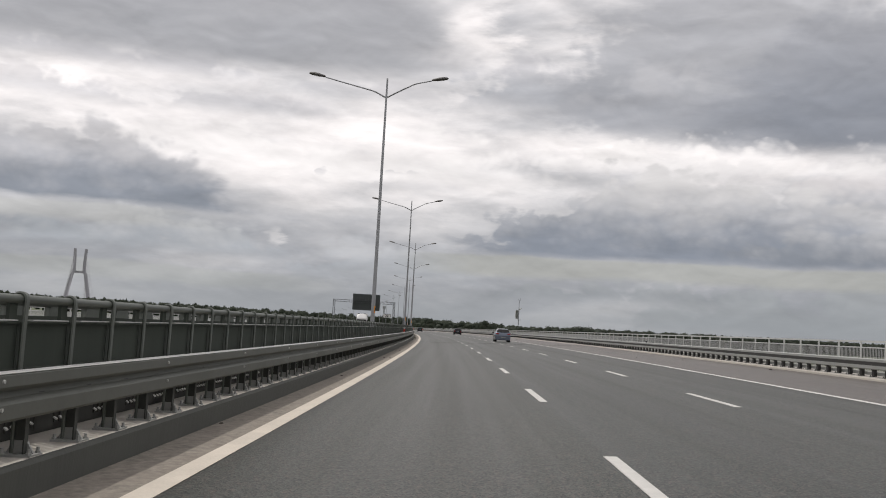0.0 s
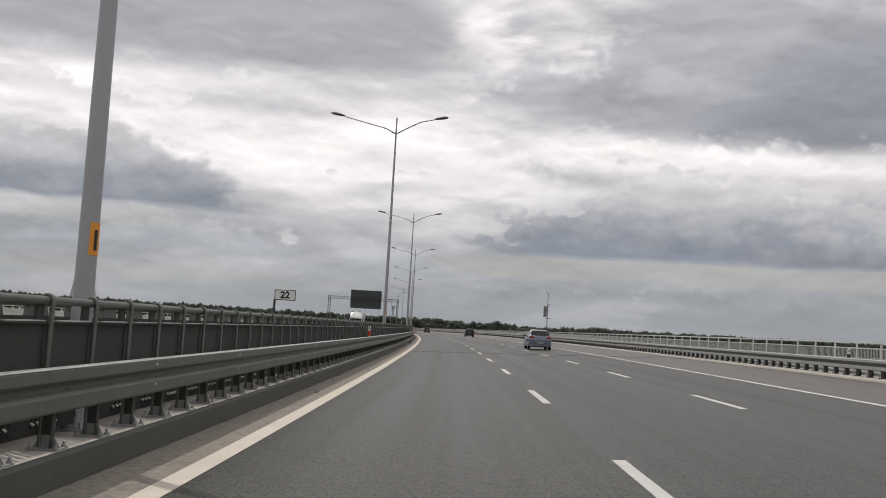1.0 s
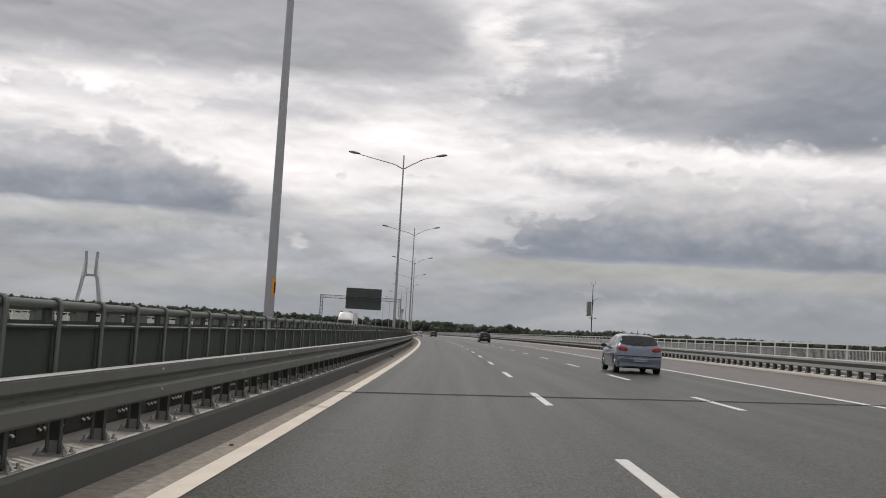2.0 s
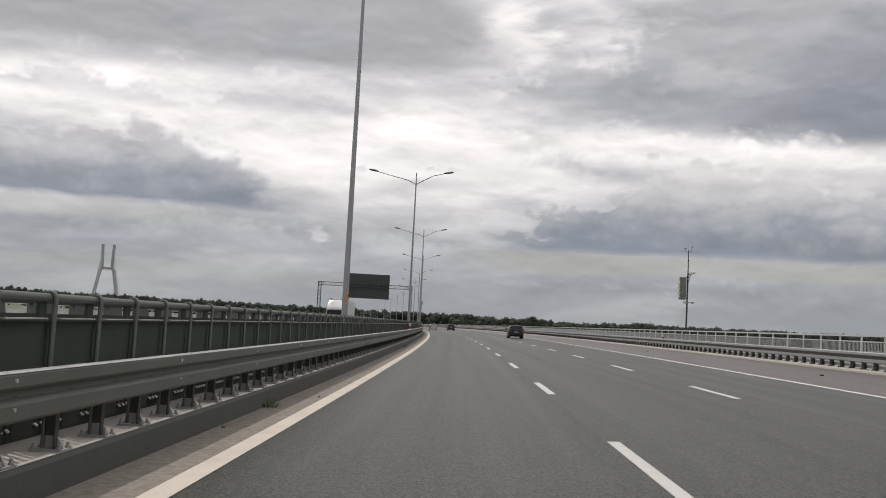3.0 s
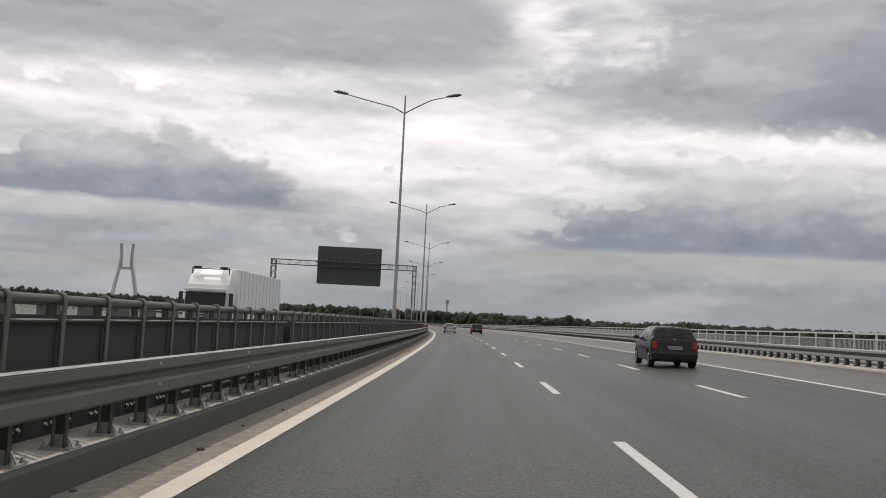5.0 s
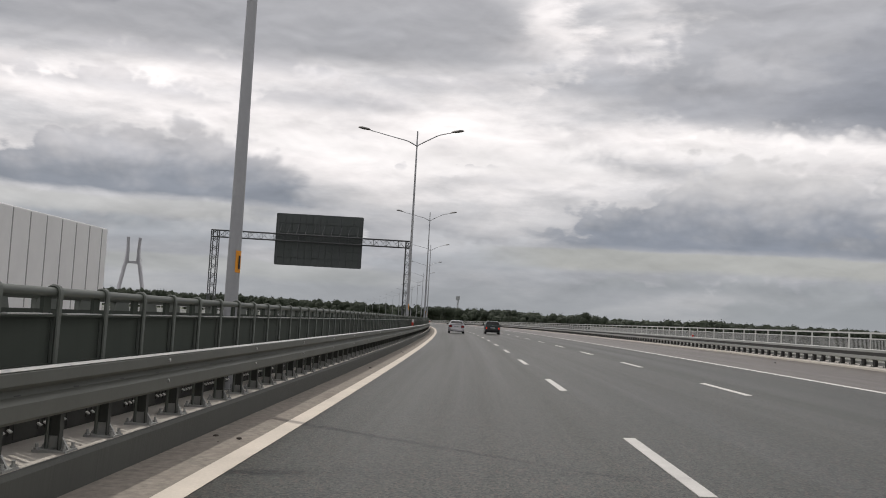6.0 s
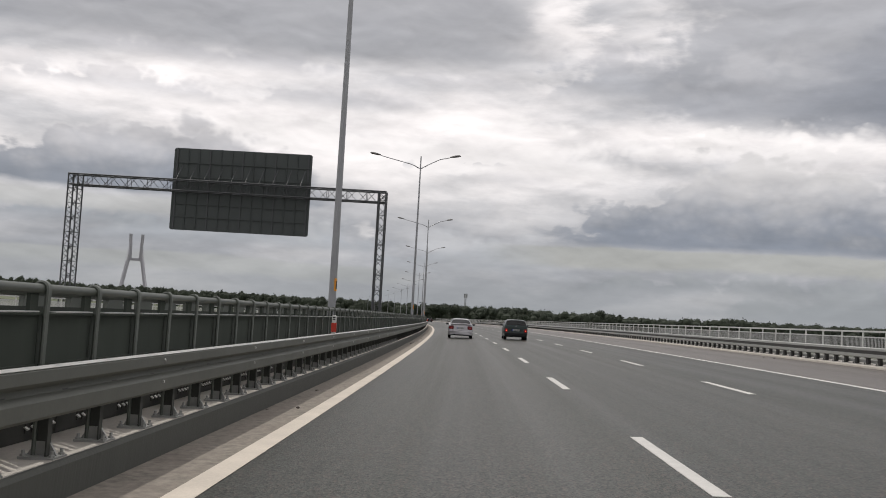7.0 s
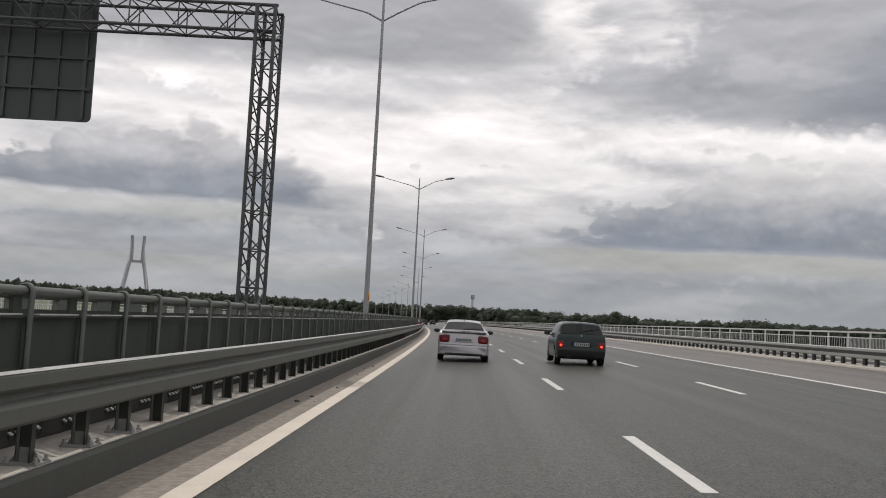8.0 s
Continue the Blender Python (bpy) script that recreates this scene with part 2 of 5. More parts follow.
    mist.inputs[7].default_value = (0.312, 0.336, 0.360, 1)
    # thin cloud high up lets more light through
    hi = nd(t, "ShaderNodeMapRange", interpolation_type="SMOOTHSTEP")
    hi.inputs["From Min"].default_value, hi.inputs["From Max"].default_value = 24.0, 62.0
    hi.inputs["To Min"].default_value, hi.inputs["To Max"].default_value = 1.0, 1.30
    wire(t, el, hi.inputs["Value"])
    lit = nd(t, "ShaderNodeVectorMath", operation="SCALE")
    wire(t, mist.outputs[2], lit.inputs[0])
    wire(t, hi.outputs[0], lit.inputs["Scale"])
    sky = nd(t, "ShaderNodeTexSky")
    sky.sky_type, sky.sun_disc = "NISHITA", False
    sky.sun_elevation, sky.sun_rotation = math.asin(SUN.z), math.atan2(SUN.x, SUN.y)
    blue = nd(t, "ShaderNodeBackground")
    blue.inputs["Strength"].default_value = 0.004
    wire(t, sky.outputs[0], blue.inputs[0])
    deck = nd(t, "ShaderNodeBackground")
    deck.inputs["Strength"].default_value = 1.0
    wire(t, lit.outputs[0], deck.inputs[0])
    add = nd(t, "ShaderNodeAddShader")
    wire(t, blue.outputs[0], add.inputs[0])
    wire(t, deck.outputs[0], add.inputs[1])
    out = nd(t, "ShaderNodeOutputWorld")
    wire(t, add.outputs[0], out.inputs[0])


sky_nodes()

# ---- materials ----


def material(name, base, rough=0.6, metal=0.0, grain=30.0, amount=0.25, stains=1.2, stain_amount=0.25, bump=0.15, uv=False, stretch=(1, 1, 1), spec=0.5, tint=None):
    """Base colour varied by fine grain and broad stains, with a light relief."""
    m = bpy.data.materials.new(name)
    m.use_nodes = True
    t = m.node_tree
    b = t.nodes["Principled BSDF"]
    b.inputs["Roughness"].default_value, b.inputs["Metallic"].default_value = rough, metal
    b.inputs["Specular IOR Level"].default_value = spec
    tc = nd(t, "ShaderNodeTexCoord")
    mp = nd(t, "ShaderNodeMapping")
    mp.inputs["Scale"].default_value = stretch
    wire(t, tc.outputs["UV" if uv else "Object"], mp.inputs[0])
    fine = noise_node(t, mp.outputs[0], grain, 4.0, 0.65)
    broad = noise_node(t, mp.outputs[0], stains, 5.0, 0.6, 0.3)
    f = calc(t, "ADD", calc(t, "MULTIPLY_ADD", calc(t, "SUBTRACT", fine.outputs[0], 0.5), 2 * amount, 1.0), calc(t, "MULTIPLY", calc(t, "SUBTRACT", broad.outputs[0], 0.5), 2 * stain_amount))
    info = nd(t, "ShaderNodeObjectInfo")
    f = calc(t, "MULTIPLY", f, calc(t, "MULTIPLY_ADD", info.outputs["Random"], 0.10, 0.95))
    sc = nd(t, "ShaderNodeVectorMath", operation="SCALE")
    wire(t, f, sc.inputs["Scale"])
    if tint:
        mx = nd(t, "ShaderNodeMix", data_type="RGBA")
        cut = nd(t, "ShaderNodeMapRange")
        cut.inputs["From Min"].default_value, cut.inputs["From Max"].default_value = 0.45, 0.68
        wire(t, broad.outputs[0], cut.inputs["Value"])
        wire(t, cut.outputs[0], mx.inputs[0])
        mx.inputs[6].default_value, mx.inputs[7].default_value = (*base, 1), (*tint, 1)
        wire(t, mx.outputs[2], sc.inputs[0])
    else:
        sc.inputs[0].default_value = base
    wire(t, sc.outputs[0], b.inputs["Base Color"])
    r = calc(t, "MULTIPLY_ADD", calc(t, "SUBTRACT", broad.outputs[0], 0.5), 0.25, rough, clamp=True)
    wire(t, r, b.inputs["Roughness"])
    if bump:
        bp = nd(t, "ShaderNodeBump")
        bp.inputs["Strength"].default_value, bp.inputs["Distance"].default_value = bump, 0.01
        wire(t, fine.outputs[0], bp.inputs["Height"])
        wire(t, bp.outputs[0], b.inputs["Normal"])
    return m


def asphalt(name, base, warm, speck=0.35):
    """Worn asphalt: pale stone chips, darker wheel tracks along the way, oil stains; the mesh's UV is in metres along and across."""
    m = bpy.data.materials.new(name)
    m.use_nodes = True
    t = m.node_tree
    b = t.nodes["Principled BSDF"]
    b.inputs["Specular IOR Level"].default_value = 0.22
    uv = nd(t, "ShaderNodeTexCoord").outputs["UV"]

    def scaled(a, c):
        mp = nd(t, "ShaderNodeMapping")
        mp.inputs["Scale"].default_value = (a, c, 1)
        wire(t, uv, mp.inputs[0])
        return mp.outputs[0]

    chips = nd(t, "ShaderNodeTexVoronoi")
    chips.inputs["Scale"].default_value = 1.0
    wire(t, scaled(24, 56), chips.inputs["Vector"])
    fine = noise_node(t, scaled(1, 2), 11.0, 6.0, 0.75)
    streak = noise_node(t, scaled(0.012, 1.1), 1.0, 5.0, 0.6)
    patch = noise_node(t, scaled(0.10, 0.35), 1.0, 5.0, 0.6)
    band = noise_node(t, scaled(0.004, 0.28), 1.0, 2.0, 0.5)
    chipcol = nd(t, "ShaderNodeSeparateColor")
    wire(t, chips.outputs["Color"], chipcol.inputs[0])
    f = calc(t, "MULTIPLY_ADD", calc(t, "SUBTRACT", chipcol.outputs[0], 0.5), 4.6 * speck, 1.0)
    f = calc(t, "ADD", f, calc(t, "MULTIPLY", calc(t, "SUBTRACT", fine.outputs[0], 0.5), 2.5))
    f = calc(t, "ADD", f, calc(t, "MULTIPLY", calc(t, "SUBTRACT", streak.outputs[0], 0.5), 0.34))
    f = calc(t, "ADD", f, calc(t, "MULTIPLY", calc(t, "SUBTRACT", patch.outputs[0], 0.5), 0.30))
    # oil-darkened lane middles and polished wheel tracks
    across = nd(t, "ShaderNodeSeparateXYZ")
    wire(t, uv, across.inputs[0])
    wave = calc(t, "MULTIPLY", calc(t, "COSINE", calc(t, "MULTIPLY", calc(t, "SUBTRACT", across.outputs[1], 1.875), 1.6755)), -0.045)
    wave2 = calc(t, "MULTIPLY", calc(t, "COSINE", calc(t, "MULTIPLY", calc(t, "SUBTRACT", across.outputs[1], 1.0), 3.351)), 0.03)
    f = calc(t, "ADD", f, calc(t, "ADD", wave, wave2))
    mx = nd(t, "ShaderNodeMix", data_type="RGBA")
    cut = nd(t, "ShaderNodeMapRange")
    cut.inputs["From Min"].default_value, cut.inputs["From Max"].default_value = 0.35, 0.65
    wire(t, band.outputs[0], cut.inputs["Value"])
    wire(t, cut.outputs[0], mx.inputs[0])
    mx.inputs[6].default_value, mx.inputs[7].default_value = (*base, 1), (*warm, 1)
    sc = nd(t, "ShaderNodeVectorMath", operation="SCALE")
    wire(t, mx.outputs[2], sc.inputs[0])
    wire(t, f, sc.inputs["Scale"])
    # here and there a reddish stone
    stone = nd(t, "ShaderNodeMix", data_type="RGBA")
    wire(t, calc(t, "MULTIPLY", calc(t, "GREATER_THAN", chipcol.outputs[1], 0.86), 0.6), stone.inputs[0])
    wire(t, sc.outputs[0], stone.inputs[6])
    stone.inputs[7].default_value = (0.115, 0.086, 0.072, 1)
    wire(t, stone.outputs[2], b.inputs["Base Color"])
    wire(t, calc(t, "MULTIPLY_ADD", streak.outputs[0], 0.22, 0.31, clamp=True), b.inputs["Roughness"])
    bp = nd(t, "ShaderNodeBump")
    bp.inputs["Strength"].default_value, bp.inputs["Distance"].default_value = 0.35, 0.006
    wire(t, calc(t, "ADD", chips.outputs["Distance"], fine.outputs[0]), bp.inputs["Height"])
    wire(t, bp.outputs[0], b.inputs["Normal"])
    return m


def plain(name, base, rough=0.5, metal=0.0, coat=0.0, spec=0.5, emit=0.0, vary=0.2):
    m = bpy.data.materials.new(name)
    m.use_nodes = True
    t = m.node_tree
    b = t.nodes["Principled BSDF"]
    b.inputs["Base Color"].default_value = (*base, 1)
    b.inputs["Roughness"].default_value, b.inputs["Metallic"].default_value = rough, metal
    b.inputs["Coat Weight"].default_value, b.inputs["Coat Roughness"].default_value = coat, 0.06
    b.inputs["Specular IOR Level"].default_value = spec
    if emit:
        b.inputs["Emission Color"].default_value, b.inputs["Emission Strength"].default_value = (*base, 1), emit
    else:
        n = noise_node(t, nd(t, "ShaderNodeTexCoord").outputs["Object"], 3.0, 5.0, 0.6)
        wire(t, calc(t, "MULTIPLY_ADD", n.outputs[0], vary, max(rough - vary / 2, 0.02), clamp=True), b.inputs["Roughness"])
    return m


ASPHALT = asphalt("worn_asphalt", (0.0330, 0.0370, 0.0308), (0.0390, 0.0420, 0.0348))
SHOULDER = asphalt("shoulder_asphalt", (0.092, 0.081, 0.073), (0.104, 0.094, 0.084), 0.3)
OTHER = asphalt("far_asphalt", (0.10, 0.10, 0.095), (0.108, 0.105, 0.097))
PAINT = material("road_paint", (0.50, 0.49, 0.465), 0.6, 0, 40, 0.14, 3.0, 0.22, 0.3)
PAINT_OLD = material("road_paint_dirty", (0.54, 0.485, 0.415), 0.7, 0, 30, 0.18, 1.5, 0.25, 0.3, uv=True)
DIRT = material("gutter_sand", (0.235, 0.210, 0.178), 0.95, 0, 9, 0.7, 1.3, 0.7, 0.8, uv=True, tint=(0.15, 0.13, 0.112))
KERB = material("dark_kerb_stone", (0.072, 0.075, 0.067), 0.85, 0, 25, 0.2, 0.8, 0.3, 0.4, uv=True)
LEDGE = material("pale_concrete", (0.47, 0.44, 0.395), 0.9, 0, 22, 0.25, 1.1, 0.3, 0.4, uv=True, tint=(0.36, 0.33, 0.29))
CONCRETE = material("deck_concrete", (0.36, 0.345, 0.32), 0.9, 0, 12, 0.2, 0.5, 0.3, 0.3)
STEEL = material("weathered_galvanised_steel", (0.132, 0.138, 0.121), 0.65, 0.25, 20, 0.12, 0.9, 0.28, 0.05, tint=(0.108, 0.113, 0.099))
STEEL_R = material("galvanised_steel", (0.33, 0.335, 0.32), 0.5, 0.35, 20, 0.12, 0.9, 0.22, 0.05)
POSTS_R = material("black_brown_posts_and_shade", (0.034, 0.034, 0.032), 0.7, 0.2, 20, 0.2, 1.5, 0.3, 0.1)
# near-black tone holds the shade of the space behind the left posts
SHADE_BACK = material("shade_black_backing", (0.042, 0.043, 0.039), 0.8, 0, 20, 0.2, 1.5, 0.3, 0.1)
POSTS = material("dull_dark_steel", (0.052, 0.055, 0.049), 0.65, 0.3, 20, 0.2, 1.5, 0.3, 0.1)
SCREEN = material("grey_green_sheet_metal", (0.056, 0.066, 0.054), 0.8, 0.1, 8, 0.08, 0.7, 0.22, 0.03, spec=0.3, stretch=(1, 1, 0.3), tint=(0.042, 0.048, 0.041))
TUBE = material("grey_green_painted_tube", (0.112, 0.124, 0.107), 0.45, 0.2, 15, 0.1, 1.0, 0.2, 0.05)
# zinc of lips and bolts; its pale tone also paints sunlit edges
BRIGHT = material("zinc_and_sunlit_edge", (0.55, 0.55, 0.53), 0.4, 0.5, 20, 0.1, 1.0, 0.15, 0.0)
BARS = material("grey_railing_bars", (0.40, 0.405, 0.40), 0.5, 0.1, 15, 0.08, 0.8, 0.15, 0.03)
RAIL_WHITE = material("pale_grey_railing_paint", (0.58, 0.585, 0.57), 0.45, 0.1, 15, 0.08, 0.8, 0.15, 0.03)
LAMP = material("grey_lamp_steel", (0.325, 0.332, 0.345), 0.5, 0.4, 12, 0.08, 0.6, 0.2, 0.03)
LAMPHEAD = material("dark_grey_lamp_housing", (0.12, 0.115, 0.11), 0.5, 0.1, 12, 0.08, 2.0, 0.2, 0.03)
LENS = plain("lamp_glass", (0.45, 0.45, 0.43), 0.15)
ORANGE = plain("orange_sticker", (0.75, 0.30, 0.02), 0.5)
BLACK = plain("black_print", (0.015, 0.015, 0.016), 0.6)
GANTRY = material("grey_gantry_steel", (0.078, 0.082, 0.086), 0.5, 0.4, 15, 0.1, 1.2, 0.25, 0.03)
SIGNBACK = material("dark_grey_sign_back", (0.058, 0.067, 0.066), 0.55, 0.2, 6, 0.07, 0.6, 0.16, 0.0)
SIGNWHITE = plain("white_sign_sheet", (0.72, 0.72, 0.70), 0.4)
RED = plain("red_sheeting", (0.55, 0.05, 0.03), 0.4)
RUBBER = material("black_joint_rubber", (0.03, 0.03, 0.03), 0.7, 0, 30, 0.2, 2.0, 0.2, 0.1)
TAR = material("tar_seal", (0.028, 0.028, 0.028), 0.5, 0, 20, 0.2, 1.5, 0.3, 0.1)
FIELD = material("meadow_green", (0.08, 0.096, 0.052), 0.95, 0, 0.6, 0.3, 0.01, 0.4, 0.0, tint=(0.10, 0.112, 0.06))
LEAF = material("dull_green_leaves", (0.023, 0.033, 0.017), 0.85, 0, 0.5, 0.35, 0.02, 0.35, 0.0, tint=(0.018, 0.025, 0.016))
BARK = material("grey_brown_bark", (0.09, 0.07, 0.05), 0.95, 0, 6, 0.3, 1.0, 0.3, 0.3)
PYLON = material("pale_pylon_concrete", (0.33, 0.33, 0.36), 0.85, 0, 0.5, 0.08, 0.03, 0.15, 0.0)
GLASS = plain("dark_tinted_glass", (0.006, 0.007, 0.0075), 0.05, 0.0, 0.0, 0.30, vary=0.04)
TYRE = material("tyre_rubber", (0.012, 0.012, 0.012), 0.85, 0, 40, 0.2, 4.0, 0.2, 0.1, spec=0.25)
TRIM = plain("black_plastic_trim", (0.022, 0.022, 0.023), 0.6)
ALLOY = plain("silver_alloy", (0.33, 0.33, 0.34), 0.3, 0.8)
PLATE = plain("white_number_plate", (0.36, 0.37, 0.36), 0.4)
EUBLUE = plain("blue_plate_band", (0.02, 0.05, 0.30), 0.4)
TAIL = plain("red_tail_lens", (0.20, 0.006, 0.005), 0.15, 0, 0.0, 0.3)
TAIL_DARK = plain("deep_red_tail_lens", (0.115, 0.008, 0.011), 0.15, 0, 0.0, 0.3)
BRAKE = plain("lit_red_lamp", (1.0, 0.06, 0.03), 0.3, emit=1.6)
WHITE = material("white_truck_paint", (0.72, 0.72, 0.71), 0.4, 0, 3, 0.05, 0.5, 0.12, 0.0)

# ---- mesh helpers ----


class Geo:
    """Collects vertices, faces and, for strips along the road, UVs in metres."""

    def __init__(self):
        self.v, self.f, self.uv = [], [], []

    def add(self, verts, faces):
        o = len(self.v)
        self.v.extend(tuple(p) for p in verts)
        self.f.extend(tuple(i + o for i in q) for q in faces)
        return self

    def box(self, x, y, z, sx, sy, sz, m=None, taper=1.0):
        vs = []
        for k in (-1, 1):
            g = taper if k > 0 else 1.0
            vs += [Vector((x - sx / 2 * g, y - sy / 2 * g, z + k * sz / 2)), Vector((x + sx / 2 * g, y - sy / 2 * g, z + k * sz / 2)),
                   Vector((x + sx / 2 * g, y + sy / 2 * g, z + k * sz / 2)), Vector((x - sx / 2 * g, y + sy / 2 * g, z + k * sz / 2))]
        if m is not None:
            vs = [m @ p for p in vs]
        return self.add(vs, [(3, 2, 1, 0), (4, 5, 6, 7), (0, 1, 5, 4), (1, 2, 6, 5), (2, 3, 7, 6), (3, 0, 4, 7)])

    def tube(self, a, b, r0, r1=None, n=8, caps=True):
        a, b = Vector(a), Vector(b)
        r1 = r0 if r1 is None else r1
        w = (b - a).normalized()
        u = w.orthogonal().normalized()
        q = w.cross(u)
        vs = []
        for p, r in ((a, r0), (b, r1)):
            for i in range(n):
                an = 2 * math.pi * i / n
                vs.append(p + (u * math.cos(an) + q * math.sin(an)) * r)
        fs = [(i, (i + 1) % n, n + (i + 1) % n, n + i) for i in range(n)]
        if caps:
            fs += [tuple(reversed(range(n))), tuple(range(n, 2 * n))]
        return self.add(vs, fs)

    def pipe(self, pts, radii, n=8):
        """A bent tube through points."""
        pts = [Vector(p) for p in pts]
        rings = []
        up = None
        for i, p in enumerate(pts):
            w = (pts[min(i + 1, len(pts) - 1)] - pts[max(i - 1, 0)]).normalized()
            u = (up - w * up.dot(w)).normalized() if up is not None else w.orthogonal().normalized()
            up = u
            q = w.cross(u)
            rings.append([p + (u * math.cos(2 * math.pi * j / n) + q * math.sin(2 * math.pi * j / n)) * radii[i] for j in range(n)])
        return self.loft(rings, True)

    def loft(self, rings, caps=True):
        n = len(rings[0])
        vs = [p for r in rings for p in r]
        fs = []
        for i in range(len(rings) - 1):
            for j in range(n):
                fs.append((i * n + j, i * n + (j + 1) % n, (i + 1) * n + (j + 1) % n, (i + 1) * n + j))
        if caps:
            fs += [tuple(reversed(range(n))), tuple(range((len(rings) - 1) * n, len(rings) * n))]
        return self.add(vs, fs)

    def lathe(self, prof, n=24, axis="x", at=(0, 0, 0), caps=True):
        """Turns (radius, along) pairs about an axis."""
        rings = []
        for r, a in prof:
            ring = []
            for i in range(n):
                c, s_ = math.cos(2 * math.pi * i / n) * r, math.sin(2 * math.pi * i / n) * r
                p = (a, c, s_) if axis == "x" else ((c, a, s_) if axis == "y" else (c, s_, a))
                ring.append(Vector(p) + Vector(at))
            rings.append(ring)
        return self.loft(rings, caps)

    def mesh(self, name):
        me = bpy.data.meshes.new(name)
        me.from_pydata(self.v, [], self.f)
        if self.uv:
            lay = me.uv_layers.new(name="metres")
            flat = np.array(self.uv, dtype=np.float32)
            idx = np.empty(len(me.loops), dtype=np.int32)
            me.loops.foreach_get("vertex_index", idx)
            lay.data.foreach_set("uv", flat[idx].ravel())
        me.validate()
        return me


def finish(me, mat, smooth=False):
    bm = bmesh.new()
    bm.from_mesh(me)
    bmesh.ops.recalc_face_normals(bm, faces=bm.faces)
    bm.to_mesh(me)
    bm.free()
    me.materials.append(mat)
    if smooth:
        me.shade_smooth()
        me.set_sharp_from_angle(angle=radians(38))
    return me


def part(name, geo, mat, parent=None, label="", smooth=False, m=None):
    """One mesh object, under a thing or a part."""
    me = finish(geo.mesh(name), mat, smooth) if isinstance(geo, Geo) else geo
    ob = new(name, me)
    if parent is not None:
        ob.parent = parent
    if m is not None:
        ob.matrix_basis = m
    return tagged(ob, label) if label else ob


def thing(name, m, label, category, group="", kind=""):
    ob = new(name)
    ob.empty_display_size = 0.3
    ob.matrix_basis = m
    return tagged(ob, label, category, group, kind)


def rounded(ob, width=0.01, segments=2):
    md = ob.modifiers.new("edge", "BEVEL")
    md.width, md.segments, md.limit_method, md.angle_limit = width, segments, "ANGLE", radians(35)
    return ob


def stations(s0, s1, step):
    n = max(1, int(round((s1 - s0) / step)))
    return [s0 + (s1 - s0) * i / n for i in range(n + 1)]


def sweep(prof, s0, s1, step=4.0, closed=False, jitter=0.0, seed=3, geo=None):
    """A strip of (across, height) points carried along the road."""
    g = geo or Geo()
    rnd = random.Random(seed)
    ss = stations(s0, s1, step)
    n, o = len(prof), len(g.v)
    for s in ss:
        for j, (d, z) in enumerate(prof):
            off = rnd.uniform(-jitter, jitter) if jitter and j == 0 else 0.0
            g.v.append(tuple(road(s, d + off, z)))
            g.uv.append((s, d + (z if closed else 0.0)))
    for i in range(len(ss) - 1):
        for j in range(n if closed else n - 1):
            a, b = o + i * n + j, o + i * n + (j + 1) % n
            g.f.append((a, b, b + n, a + n))
    if closed:
        g.f.append(tuple(o + j for j in reversed(range(n))))
        g.f.append(tuple(o + (len(ss) - 1) * n + j for j in range(n)))
    return g


def structure(name, geo, mat, label, category, smooth=False, parent=None):
    return tagged(part(name, geo, mat, parent, label, smooth), label, category, "", "structure")


# ---- ground ----
def ground():
    g = Geo()
    n = 40
    vs = [(x, y, -11.0 + 1.2 * noise.noise((x / 400, y / 400, 2))) for x in np.linspace(-4800, 4800, n) for y in np.linspace(-4800, 4800, n)]
    fs = [(i * n + j, (i + 1) * n + j, (i + 1) * n + j + 1, i * n + j + 1) for i in range(n - 1) for j in range(n - 1)]
    g.add(vs, fs)
    structure("ground", g, FIELD, "flat green meadow below the raised motorway", "ground", True)


ground()

# ---- carriageway ----
S0, S1 = -40.0, 900.0
road_ob = structure("road", sweep([(-4.96, -0.004), (-4.3, 0), (0, 0), (3.75, 0), (7.42, 0)], S0, S1), ASPHALT, "worn grey asphalt carriageway with three lanes", "road")
structure("road_shoulder", sweep([(7.42, 0), (9.8, 0), (12.16, 0)], S0, S1), SHOULDER, "reddish brown asphalt hard shoulder beside the lanes", "road shoulder")
part("edge_line", sweep([(-4.315, 0.006), (-4.07, 0.006)], S0, S1, 2.0), PAINT_OLD, road_ob, "solid cream edge line, slightly dirty")
part("edge_line", sweep([(7.20, 0.005), (7.40, 0.005)], S0, S1, 2.0), PAINT, road_ob, "solid white edge line")
structure("gutter", sweep([(-4.30, 0.003), (-4.45, 0.008), (-4.60, 0.010), (-4.97, 0.016)], S0, 460, 0.22, False, 0.02), DIRT, "sandy dirt strip with loose grit along the kerb", "gutter")

dash = Geo()
dash.box(0, -2.003, 0.0035, 0.15, 4.006, 0.007)
dash_me = finish(dash.mesh("lane_dash"), PAINT)
for d, ph in ((0.0, 0.0), (3.75, -0.018)):
    for i in range(-2, 62):
        s = ph + i * 12.127
        m = stand(s, d)
        m = m @ Matrix.Rotation(-math.atan(FALL), 4, "Y") @ Matrix.Rotation(2 * SAG * s, 4, "X")
        part("lane_dash", dash_me, None, road_ob, "", False, m)


